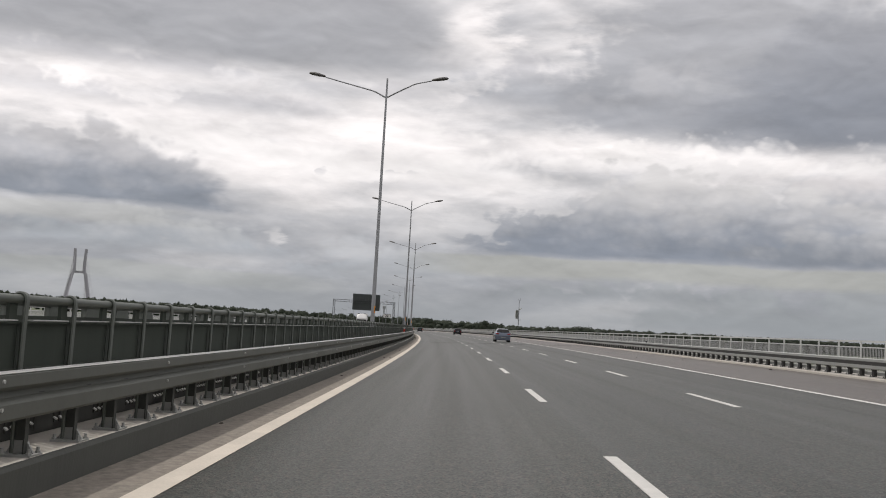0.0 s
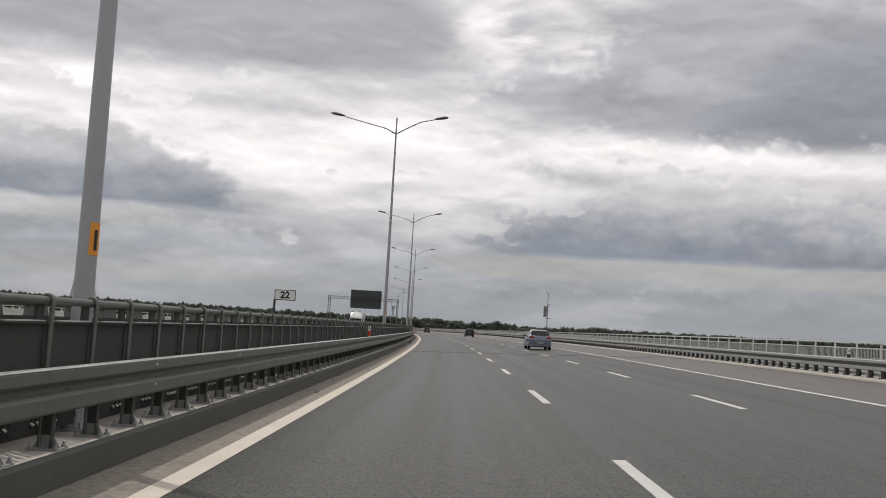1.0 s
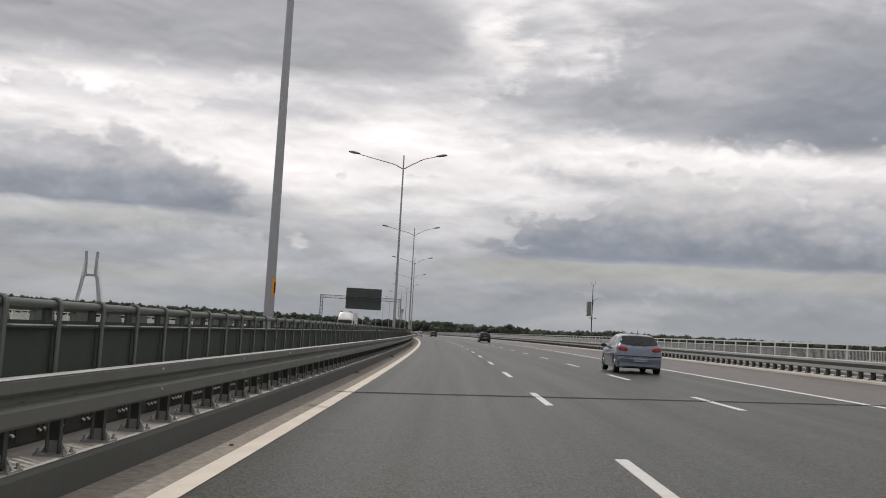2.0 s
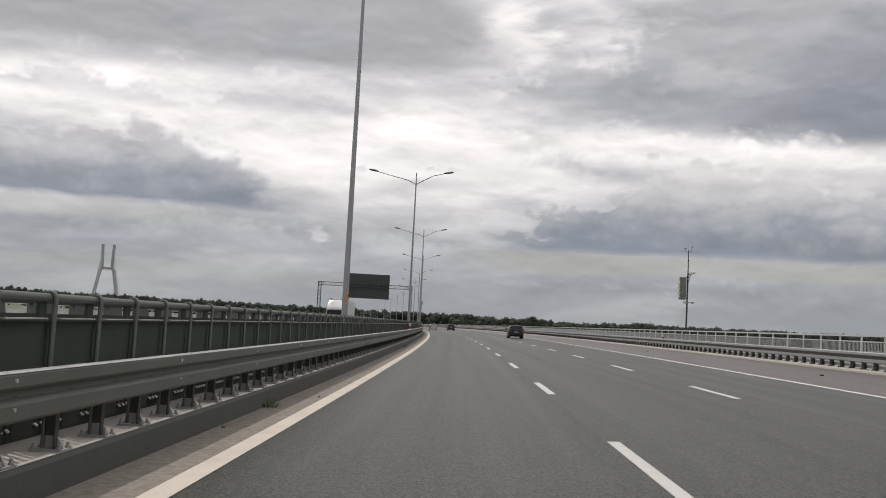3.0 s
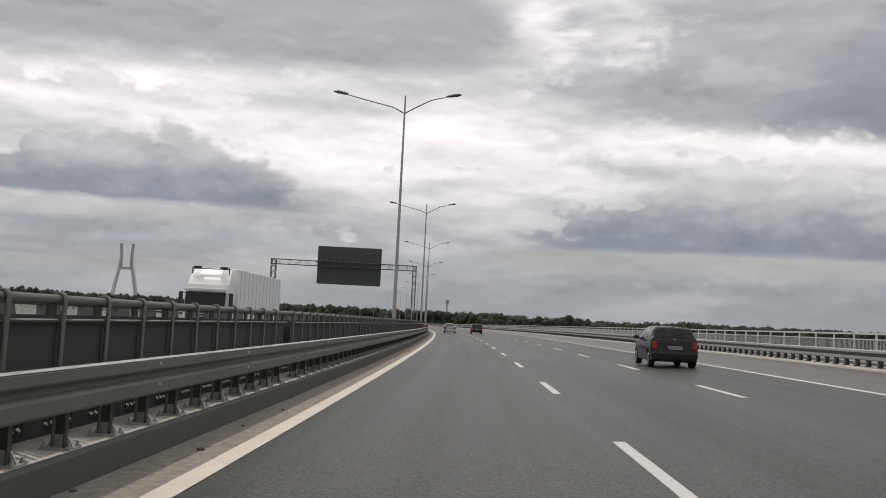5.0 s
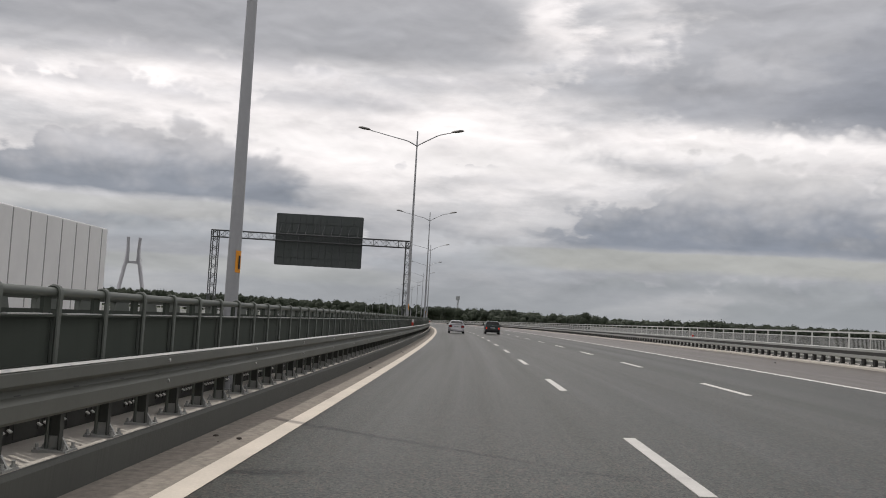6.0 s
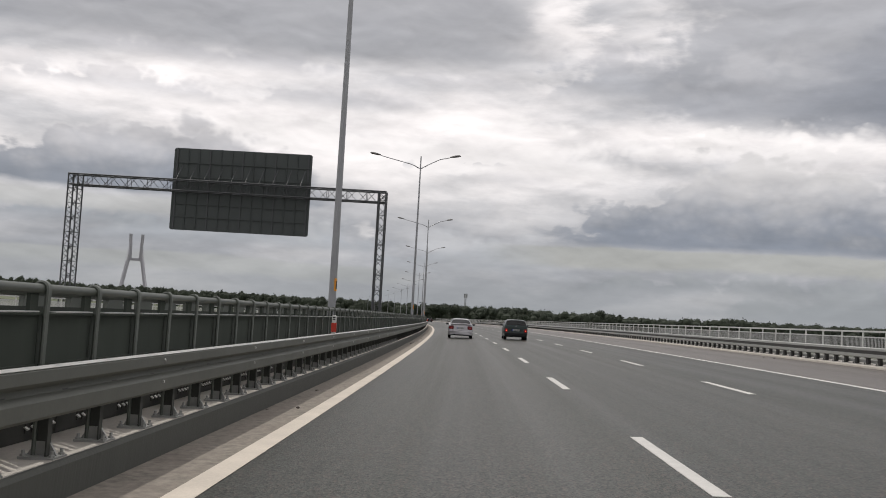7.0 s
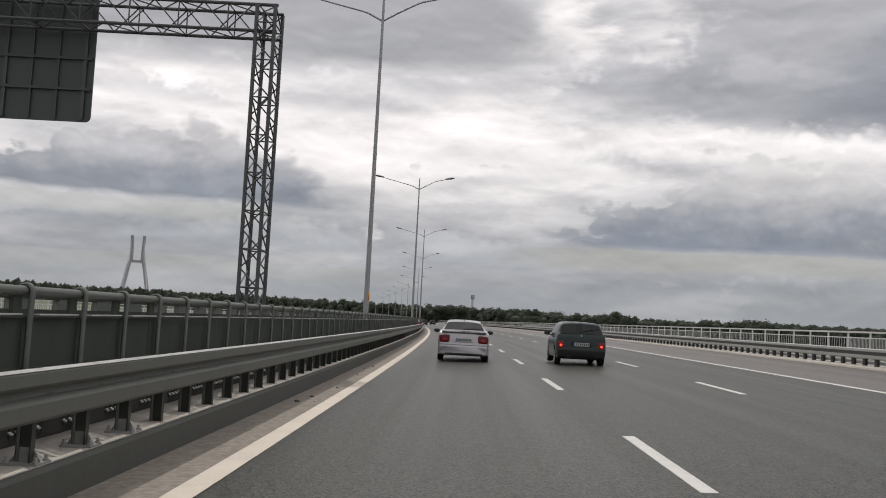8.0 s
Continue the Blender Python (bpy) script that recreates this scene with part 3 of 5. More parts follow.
def joint():
    """Comb-like expansion joint across the carriageway."""
    g = Geo()
    for i in range(150):
        d = -4.9 + i * 0.114
        for q, (off, turn) in enumerate(((-0.09, 0.5), (0.09, -0.5))):
            p = road(95.55 + off, d + 0.057 * q, 0.006)
            g.box(0, 0, 0, 0.03, 0.2, 0.006, Matrix.Translation(p) @ Matrix.Rotation(turn, 4, "Z"))
    for off in (-0.01, 0.2, -0.2):
        a = [road(95.55 + off, d, 0.005) for d in (-4.95, 12.1)]
        g.add([a[0], a[1], a[1] + Vector((0, 0.025, 0)), a[0] + Vector((0, 0.025, 0))], [(0, 1, 2, 3)])
    return part("expansion_joint", g, RUBBER, road_ob, "black toothed rubber expansion joint across the lanes")


joint()
lay = random.Random(12)
for s, d, w, le in ((60, 1.6, 0.03, 1.2), (150, 5.4, 0.05, 0.9), (208, 5.3, 0.05, 1.0), (268, 5.0, 0.05, 1.1), (29, 4.6, 0.05, 0.8)):
    g = Geo()
    pts = [(s + lay.uniform(-0.05, 0.05), d + le * (i / 6 - 0.5)) for i in range(7)]
    for i in range(6):
        a, b = pts[i], pts[i + 1]
        g.add([road(a[0] - w, a[1], 0.004), road(b[0] - w, b[1], 0.004), road(b[0] + w, b[1], 0.004), road(a[0] + w, a[1], 0.004)], [(0, 1, 2, 3)])
    part("tar_patch", g, TAR, road_ob, "short dark tar seal on the asphalt")

# ---- median: kerb, ledge ----
structure("kerb", sweep([(-4.95, -0.02), (-4.93, 0.27), (-4.955, 0.30), (-4.985, 0.304)], S0, 600, 3.0), KERB, "dark granite kerb stone, dusty", "kerb")
structure("median_ledge", sweep([(-4.985, 0.30), (-5.5, 0.30), (-6.0, 0.30), (-6.25, 0.30), (-6.25, -0.3)], S0, 600, 3.0), LEDGE, "pale concrete median ledge between the carriageways", "kerb")
structure("far_carriageway", sweep([(-6.25, -0.01), (-16, 0.36), (-25.6, 0.68)], S0, S1, 6.0), OTHER, "grey asphalt opposite carriageway beyond the median", "road")
structure("bridge_deck", sweep([(-26.6, 0.80), (-26.6, -1.6), (-20, -2.4), (6, -2.4), (13.9, -1.4), (13.9, 0.1), (12.3, 0.1), (12.3, -0.6), (-25.6, -0.6), (-25.6, 0.80)], S0, S1, 12.0, True), CONCRETE, "concrete deck of the raised motorway", "bridge deck")


# ---- safety barriers along the carriageway ----
def beam_profile(d, z, side):
    """Two-wave guard rail: (across, height) points, closed, 4 mm of steel drawn thicker; side +1 faces right."""
    waves = [(0.0, 0.0), (0.05, 0.006), (0.078, 0.03), (0.08, 0.135), (0.062, 0.155), (0.006, 0.178), (0.0, 0.20), (0.006, 0.222), (0.062, 0.245), (0.08, 0.265), (0.078, 0.345), (0.05, 0.366), (0.0, 0.372)]
    front = [(d + side * a, z + h) for a, h in waves]
    back = [(d + side * (a - 0.012), z + h) for a, h in reversed(waves)]
    return front + back


def rail_post_mesh(h):
    """Folded steel post with a foot plate and a spacer block to the beam."""
    g = Geo()
    g.box(0.05, 0.0, h / 2, 0.10, 0.012, h)
    g.box(0.0, 0.035, h / 2, 0.012, 0.07, h)
    g.box(0.10, -0.035, h / 2, 0.012, 0.07, h)
    g.box(0.11, 0.05, h - 0.08, 0.10, 0.10, 0.13)
    return finish(g.mesh("post"), POSTS)


def foot_plate_mesh():
    """Galvanised foot plate with a gusset and four bolts."""
    g = Geo()
    g.box(0.05, 0, 0.010, 0.26, 0.24, 0.020)
    g.add([(x, y, z) for y in (-0.012, 0.012) for x, z in ((-0.06, 0.02), (0.16, 0.02), (0.10, 0.12), (0.0, 0.12))], [(0, 1, 2, 3), (7, 6, 5, 4), (0, 4, 5, 1), (1, 5, 6, 2), (2, 6, 7, 3), (3, 7, 4, 0)])
    for x in (-0.055, 0.155):
        for y in (-0.085, 0.085):
            g.tube((x, y, 0.02), (x, y, 0.065), 0.014, None, 6)
            g.tube((x, y, 0.02), (x, y, 0.036), 0.024, None, 6)
    return finish(g.mesh("foot_plate"), STEEL_R)


def rail_post_wide(h):
    """Broad dark post of the outer barrier with its foot plate."""
    g = Geo()
    g.box(0, 0, h / 2, 0.10, 0.20, h)
    g.box(0, 0, 0.015, 0.22, 0.30, 0.03)
    g.box(-0.06, 0, h - 0.02, 0.06, 0.14, 0.20)
    for y in (-0.11, 0.11):
        g.tube((-0.08, y, 0.02), (-0.08, y, 0.07), 0.016, None, 6)
    return finish(g.mesh("post"), POSTS_R)


NEAR = range(2, 300)


def bay(i):
    """Metres along at which bay i of the median barrier begins; it is set anew after each deck joint."""
    return i + (0.80 if i < 95 else 0.12 if i < 200 else 0.85)


FAR = range(300, 560)


def stamp(g, me, m):
    """Adds a copy of a mesh, moved by m, to a joined geometry."""
    g.add([m @ v.co for v in me.vertices], [tuple(p.vertices) for p in me.polygons])


def guard_rail_left():
    t = thing("guard_rail", Matrix(), "weathered two-wave steel guard rail on the median kerb", "guard rail", "", "structure")
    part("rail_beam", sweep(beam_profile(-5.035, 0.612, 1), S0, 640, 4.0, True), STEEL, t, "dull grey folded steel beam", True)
    # pale strip paints the light that catches the beam's top edge
    part("rail_beam", sweep([(-5.0, 0.980), (-4.972, 0.966), (-4.962, 0.972), (-5.0, 0.990)], S0, 640, 4.0, True), BRIGHT, t, "bright top edge of the beam, coloured as if lit")
    me = rail_post_mesh(0.52)
    foot = foot_plate_mesh()
    for i in NEAR:
        part("foot_plate", foot, None, part("post", me, None, t, "", False, stand(bay(i), -5.19, 0.30)))
    g = Geo()
    for i in FAR:
        if i < 350:
            stamp(g, me, stand(bay(i), -5.19, 0.30))
        else:
            g.box(0, 0, 0.26, 0.08, 0.19, 0.52, stand(bay(i), -5.19, 0.30))
    tagged(part("post", g, POSTS, t, "far row of posts"), kind="stuff")
    # comb of narrow slats behind the posts, between solid plates added to block the sun, before a dark backdrop that
    # stands in for shade, with small pale tabs
    g = Geo()
    tabs = Geo()
    solid = Geo()
    for i in range(2, 330):
        for k in range(5):
            g.box(0, 0, 0, 0.012, 0.055, 0.86, stand(bay(i) + 0.41 + 0.12 * k, -5.452, 0.85))
            # pale tabs stand in for the sunlit tips of the comb
            tabs.box(0, 0, 0, 0.034, 0.040, 0.012, stand(bay(i) + 0.35 + 0.12 * k, -5.425, 0.462) @ Matrix.Rotation(0.6, 4, "Y"))
        w = bay(i + 1) - bay(i) - 0.60
        solid.box(0, 0, 0, 0.010, w, 0.90, stand(bay(i) + 0.95 + w / 2, -5.452, 0.83))
    tagged(part("toothed_strip", g, SHADE_BACK, t, "dark steel comb with many narrow teeth"), kind="stuff")
    tagged(part("zinc_tab", tabs, BRIGHT, t, "rows of small tabs under the comb, coloured pale as sunlit spots"), kind="stuff")
    tagged(part("comb_plate", solid, SHADE_BACK, t, "dark plates added between the groups of teeth to block the sun"), kind="stuff")
    part("toothed_strip", sweep([(-5.447, 0.46), (-5.457, 0.46), (-5.457, 1.28), (-5.447, 1.28)], 331.4, 560, 4.0, True), SHADE_BACK, t, "far stretch of the comb")
    # dark sheet added where the inner side of the median lies in shade
    part("back_plate", sweep([(-5.640, 0.302), (-5.652, 0.302), (-5.652, 0.98), (-5.640, 0.98)], S0, 560, 4.0, True), SHADE_BACK, t, "dark backdrop standing in for the shade behind the posts")
    # splice bolts on the beam
    b = Geo()
    b.tube((0, 0, 0), (0.02, 0, 0), 0.016, None, 6)
    bm_ = finish(b.mesh("bolt"), BRIGHT)
    for i in range(1, 75):
        for dz in (0.72, 0.92):
            part("bolt", bm_, None, t, "", False, stand(i * 4.0, -4.962, dz))


def screen_left():
    t = thing("barrier_screen", Matrix(), "grey-green steel barrier screen with arched posts and a tube on top", "barrier", "", "structure")
    part("top_tube", sweep([(-5.24 + 0.037 * math.cos(a), 1.522 + 0.037 * math.sin(a)) for a in np.linspace(0, 2 * math.pi, 10, endpoint=False)], S0, 640, 4.0, True), TUBE, t, "round grey-green handrail tube", True)
    g = Geo()
    # flat bar, broad towards the road, that rises, leans out and hooks over the tube
    line = [(0.0, 0.0), (0.0, 0.75), (0.002, 1.0), (0.006, 1.12), (0.008, 1.19)]
    line += [(-0.04 + 0.048 * math.cos(radians(a)), 1.232 + 0.048 * math.sin(radians(a))) for a in range(0, 171, 19)]
    rings = []
    for i, (x, z) in enumerate(line):
        p, q = line[max(i - 1, 0)], line[min(i + 1, len(line) - 1)]
        w = Vector((q[0] - p[0], q[1] - p[1])).normalized()
        nx, nz = w.y, -w.x
        rings.append([Vector((x + nx * 0.012, -0.026, z + nz * 0.012)), Vector((x + nx * 0.012, 0.026, z + nz * 0.012)), Vector((x, 0.033, z)), Vector((x - nx * 0.018, 0.02, z - nz * 0.018)), Vector((x - nx * 0.018, -0.02, z - nz * 0.018)), Vector((x, -0.033, z))])
    g.loft(rings)
    post = finish(g.mesh("post"), TUBE)
    g = Geo()
    g.box(0, 0, 0.82, 0.012, 0.985, 0.39)
    g.box(0.012, 0, 1.005, 0.035, 0.985, 0.016)
    g.box(0.012, 0, 0.635, 0.035, 0.985, 0.016)
    panel = finish(g.mesh("panel"), SCREEN)
    g = Geo()
    g.box(0, 0, 0, 0.050, 0.72, 0.009)
    lip = finish(g.mesh("panel_lip"), BRIGHT)
    g = Geo()
    # bracket that carries the tube between the posts, leaving a window each side
    g.box(0, 0, 0.0, 0.03, 0.13, 0.16)
    bracket = finish(g.mesh("bracket"), SCREEN)
    for i in NEAR:
        part("post", post, None, t, "", False, stand(bay(i), -5.20, 0.29))
        part("panel", panel, None, t, "", False, stand(bay(i) + 0.50, -5.26, 0.33))
        part("panel_lip", lip, None, t, "", False, stand(bay(i) + 0.44, -5.185, 1.355))
        part("bracket", bracket, None, t, "", False, stand(bay(i) + 0.90, -5.262, 1.43))
    g = Geo()
    lips = Geo()
    for i in FAR:
        m = stand(bay(i), -5.20, 0.29)
        if i < 360:
            stamp(g, post, m)
            stamp(lips, lip, stand(bay(i) + 0.44, -5.185, 1.355))
            continue
        g.box(0, 0, 0.60, 0.03, 0.046, 1.20, m)
        g.box(0.035, 0, 1.22, 0.03, 0.046, 0.12, m)
    tagged(part("post", g, TUBE, t, "far row of posts"), kind="stuff")
    tagged(part("panel_lip", lips, BRIGHT, t, "far row of bright lips"), kind="stuff")
    tagged(part("panel", sweep([(-5.25, 0.95), (-5.25, 1.33), (-5.27, 1.33), (-5.27, 0.95)], 300.7, 640, 4.0, True), SCREEN, t, "far panels"), kind="stuff")
    # the twin screen that guards the other carriageway
    t = thing("barrier_screen", Matrix(), "twin grey-green barrier screen guarding the opposite carriageway", "barrier", "", "structure")
    part("panel", sweep([(-5.95, 0.95), (-5.95, 1.395), (-5.97, 1.395), (-5.97, 0.95)], S0, 640, 4.0, True), SCREEN, t)
    part("top_tube", sweep([(-5.97 + 0.037 * math.cos(a), 1.522 + 0.037 * math.sin(a)) for a in np.linspace(0, 2 * math.pi, 8, endpoint=False)], S0, 640, 4.0, True), TUBE, t, "", True)
    g = Geo()
    for i in range(2, 560):
        m = stand(bay(i) + 0.45, -6.01, 0.29)
        g.box(0, 0, 0.62, 0.085, 0.10, 1.24, m)
        g.add([m @ Vector((x, y, z)) for x in (0.025, 0.055) for y, z in ((-0.20, 1.05), (0.34, 1.05), (0.27, 1.22), (-0.13, 1.22))],
              [(0, 1, 2, 3), (7, 6, 5, 4), (0, 4, 5, 1), (1, 5, 6, 2), (2, 6, 7, 3), (3, 7, 4, 0)])
    tagged(part("post", g, TUBE, t, "row of posts"), kind="stuff")
    part("rail_beam", sweep(beam_profile(-6.20, 0.612, -1), S0, 640, 4.0, True), STEEL, t, "", True)


def guard_rail_right():
    structure("outer_kerb", sweep([(12.16, -0.02), (12.17, 0.07), (12.20, 0.085), (13.88, 0.10), (13.88, -0.4)], S0, S1, 4.0), LEDGE, "pale concrete kerb and walkway under the outer barrier", "kerb")
    t = thing("guard_rail", Matrix(), "grey two-wave guard rail with closely set dark posts beside the shoulder", "guard rail", "", "structure")
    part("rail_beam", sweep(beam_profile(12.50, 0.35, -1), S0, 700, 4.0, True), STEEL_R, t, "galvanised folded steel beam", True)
    # added dark strip paints the shadow in the beam's groove
    part("rail_trough", sweep([(12.422, 0.478), (12.47, 0.465), (12.47, 0.625), (12.422, 0.612)], S0, 700, 4.0, True), POSTS_R, t, "dark strip standing in for shade between the two waves")
    part("rail_beam", sweep([(12.60, 0.15), (12.625, 0.15), (12.625, 0.26), (12.60, 0.26)], S0, 700, 4.0, True), STEEL_R, t, "low pale back rail")
    me = rail_post_wide(0.36)
    near = range(20, 318)
    for i in near:
        part("post", me, None, t, "", False, stand(i + 0.65, 12.54, 0.085))
    g = Geo()
    for i in range(318, 640):
        g.box(0, 0, 0.18, 0.10, 0.20, 0.36, stand(i + 0.65, 12.54, 0.085))
    tagged(part("post", g, POSTS_R, t, "far row of posts"), kind="stuff")


def railing(d, z, group, s0, s1, near, bar=0.034, bar_mat=BARS):
    t = thing("bridge_railing", Matrix(), "pale grey steel bridge railing with thin upright bars", "railing", group, "structure")
    for lo, hi, w in ((1.17, 1.235, 0.035), (0.965, 1.005, 0.02), (0.12, 0.16, 0.02)):
        part("rail", sweep([(d - w, z + lo), (d + w, z + lo), (d + w, z + hi), (d - w, z + hi)], s0, s1, 4.0, True), RAIL_WHITE, t)
    g = Geo()
    g.box(0, 0, 0.59, 0.05, 0.07, 1.18)
    g.box(0, 0, 0.01, 0.14, 0.14, 0.02)
    me = finish(g.mesh("post"), RAIL_WHITE)
    far = Geo()
    n = int((s1 - 10) / 2.06)
    for i in range(5, n):
        if i * 2.06 < near:
            part("post", me, None, t, "", False, stand(i * 2.06 + 0.5, d, z))
        else:
            far.box(0, 0, 0.59, 0.05, 0.07, 1.18, stand(i * 2.06 + 0.5, d, z))
    if far.v:
        tagged(part("post", far, RAIL_WHITE, t, "far row of posts"), kind="stuff")
    g = Geo()
    s = 12.0
    while s < min(s1, 470):
        g.box(0, 0, 0.56, 0.014, bar, 0.84, stand(s, d, z))
        s += 0.125 if s < 330 else 0.25
    tagged(part("baluster", g, bar_mat, t, "many thin upright bars"), kind="stuff")


guard_rail_left()
screen_left()
guard_rail_right()
railing(13.30, 0.085, "bridge railings", S0, 700, 420)
railing(-26.1, 0.80, "bridge railings", S0, 700, 300, 0.06, RAIL_WHITE)


# ---- street lamps in the median ----
def street_lamp():
    t = thing("street_lamp", stand(47.25, -5.5, 0.30), "tall grey steel lamp post with two outstretched arms", "street lamp", "lamps along the median")
    g = Geo()
    n = 14
    g.pipe([(0, 0, 12.9 * i / n) for i in range(n + 1)], [0.105 - 0.062 * i / n for i in range(n + 1)], 14)
    part("pole", g, LAMP, t, "", True)
    g = Geo()
    g.box(0, 0, 0.012, 0.34, 0.34, 0.024)
    for x in (-0.12, 0.12):
        for y in (-0.12, 0.12):
            g.tube((x, y, 0), (x, y, 0.09), 0.016, None, 6)
    part("base_plate", g, LAMP, t, "bolted steel base plate")
    g = Geo()
    g.box(0.102, 0, 0.75, 0.012, 0.10, 0.42)
    part("service_door", g, LAMP, t)
    for line in (((0, 11.96), (-0.28, 12.10), (-0.52, 12.22), (-0.70, 12.28), (-1.8, 12.53), (-2.95, 12.80)), ((0, 11.96), (0.5, 12.26), (1.22, 12.65), (1.38, 12.72), (1.6, 12.78), (2.12, 12.90))):
        x, z = line[-1]
        g = Geo()
        g.pipe([(px, 0, pz) for px, pz in line], [0.040, 0.037, 0.034, 0.032, 0.030, 0.027], 8)
        part("arm", g, LAMP, t, "", True)
        g = Geo()
        sg = -1 if x < 0 else 1
        rings = []
        for f, w, h in ((0.0, 0.05, 0.04), (0.08, 0.10, 0.07), (0.3, 0.16, 0.10), (0.55, 0.165, 0.11), (0.72, 0.12, 0.08), (0.80, 0.04, 0.03)):
            rings.append([Vector((x + sg * f, w * math.cos(a), z + 0.03 + 0.16 * f + h * (math.sin(a) if math.sin(a) > 0 else 0.55 * math.sin(a)))) for a in np.linspace(0, 2 * math.pi, 14, endpoint=False)])
        g.loft(rings)
        head = part("luminaire", g, LAMPHEAD, t, "flat dark lamp head", True)
        g = Geo()
        g.lathe([(0.02, -0.02), (0.09, -0.012), (0.11, 0.0)], 14, "z", (x + sg * 0.42, 0, z + 0.06))
        part("lens", g, LENS, head, "clear glass lens", True)
    g = Geo()
    for i in range(-2, 3):
        a = i * 0.28 - 0.55
        b = (i + 1) * 0.28 - 0.55
        r = 0.101
        g.add([(r * math.cos(a), r * math.sin(a), 1.70), (r * math.cos(b), r * math.sin(b), 1.70), (r * math.cos(b), r * math.sin(b), 2.02), (r * math.cos(a), r * math.sin(a), 2.02)], [(0, 1, 2, 3)])
    st = part("sticker", g, ORANGE, t, "orange number sticker round the pole")
    g = Geo()
    g.box(0.094, -0.052, 1.85, 0.022, 0.022, 0.20)
    part("print", g, BLACK, st, "dark bar of print")
    return t


lamp = street_lamp()
for s in (92.55, 139.45, 185.74, 232.58, 279.45, 326.19, 372.72):
    copy_thing(lamp, stand(s, -5.5, 0.30))
for i in range(1, 12):
    copy_thing(lamp, stand(372.72 + 46.6 * i, -5.5, 0.30))


# ---- sign gantry over the opposite carriageway ----
def lattice(g, corners, a, b, pitch, r_chord, r_lace):
    """Four chords between two ends with laced faces; corners are offsets, a and b the ends."""
    a, b = Vector(a), Vector(b)
    n = max(2, int(round((b - a).length / pitch)))
    cs = [Vector(c) for c in corners]
    for c in cs:
        g.tube(a + c, b + c, r_chord, None, 8)
    for k in range(4):
        c, e = cs[k], cs[(k + 1) % 4]
        for i in range(n):
            p, q = a.lerp(b, i / n), a.lerp(b, (i + 1) / n)
            if i % 2:
                g.tube(p + c, q + e, r_lace, None, 5, False)
            else:
                g.tube(p + e, q + c, r_lace, None, 5, False)
            if i % 2 == 0:
                g.tube(p + c, p + e, r_lace, None, 5, False)
    return g


def gantry():
    t = thing("sign_gantry", stand(315.0, -16.8, 0.0), "grey lattice steel gantry spanning the opposite carriageway", "sign gantry")
    for x, w, deep, zt, zb in ((9.50, 0.225, 0.48, 9.25, 0.5), (-9.55, 0.30, 0.42, 9.33, 0.45)):
        sq = [(-w, -deep, 0), (w, -deep, 0), (w, deep, 0), (-w, deep, 0)]
        leg = part("leg", lattice(Geo(), sq, (x, 0, zb), (x, 0, zt + 0.1), 0.46, 0.05, 0.02), GANTRY, t, "laced four-chord steel leg", True)
        g = Geo()
        g.box(x, 0, zb - 0.05, 2 * w + 0.3, 1.25, 0.1)
        part("foot_plate", g, GANTRY, leg, "steel foot plate")
        g = Geo()
        g.box(x, 0, zb - 0.7, 2 * w + 0.5, 1.4, 1.24)
        part("footing", g, CONCRETE, t, "concrete footing")
    h = 0.33
    sq = [(0, -0.38, -h), (0, 0.38, -h), (0, 0.38, h), (0, -0.38, h)]
    part("beam", lattice(Geo(), sq, (-9.9, 0, 9.10), (9.77, 0, 9.02), 0.62, 0.045, 0.018), GANTRY, t, "laced box girder beam", True)
    sg = thing("road_sign", stand(315.0, -16.2, 0.0), "large dark grey back of an overhead road sign", "road sign")
    g = Geo()
    w, z0, z1, r = 4.33, 6.36, 11.5, 0.14
    ring = []
    for cx, cz, a0 in ((w - r, z1 - r, 0), (-w + r, z1 - r, 90), (-w + r, z0 + r, 180), (w - r, z0 + r, 270)):
        for a in range(0, 91, 15):
            ring.append((cx + r * math.cos(radians(a0 + a)), cz + r * math.sin(radians(a0 + a))))
    g.loft([[Vector((x, 0.62, z)) for x, z in ring], [Vector((x, 0.66, z)) for x, z in ring]])
    part("panel", g, SIGNBACK, sg, "dark grey sheet panel with rounded corners")
    for i in range(13):
        g = Geo()
        x = -w + 0.22 + i * (2 * w - 0.44) / 12
        g.box(x, 0.585, (z0 + z1) / 2, 0.05 if i % 3 else 0.09, 0.06, z1 - z0 - 0.12)
        part("rib", g, SIGNBACK if i % 3 else GANTRY, sg)
    for zz in (7.2, 8.0, 9.7, 10.6):
        g = Geo()
        g.box(0, 0.56, zz, 2 * w - 0.1, 0.05, 0.07)
        part("cross_rib", g, SIGNBACK, sg)
    for i in range(10):
        x = -w + 0.5 + i * (2 * w - 1.0) / 9
        g = Geo()
        g.tube((x, -0.40, 9.40), (x + 0.12, 0.55, 10.45), 0.022, None, 6)
        part("strut", g, GANTRY, sg, "slanting grey strut")
    g = Geo()
    g.box(0, 0.67, (z0 + z1) / 2, 2 * w - 0.3, 0.012, z1 - z0 - 0.3)
    part("sign_face", g, plain("blue_sign_face", (0.02, 0.09, 0.35), 0.4), sg, "blue sign face turned to oncoming traffic")
    return t


gantry()


# ---- small signs and marker posts ----
def text_mesh(body, size, mat):
    cu = bpy.data.curves.new("digits", "FONT")
    cu.body, cu.size, cu.align_x, cu.align_y, cu.extrude, cu.offset = body, size, "CENTER", "CENTER", 0.003, 0.006
    ob = bpy.data.objects.new("digits", cu)
    scene.collection.objects.link(ob)
    dg = bpy.context.evaluated_depsgraph_get()
    me = bpy.data.meshes.new_from_object(ob.evaluated_get(dg))
    bpy.data.objects.remove(ob)
    me.materials.clear()
    me.materials.append(mat)
    return me


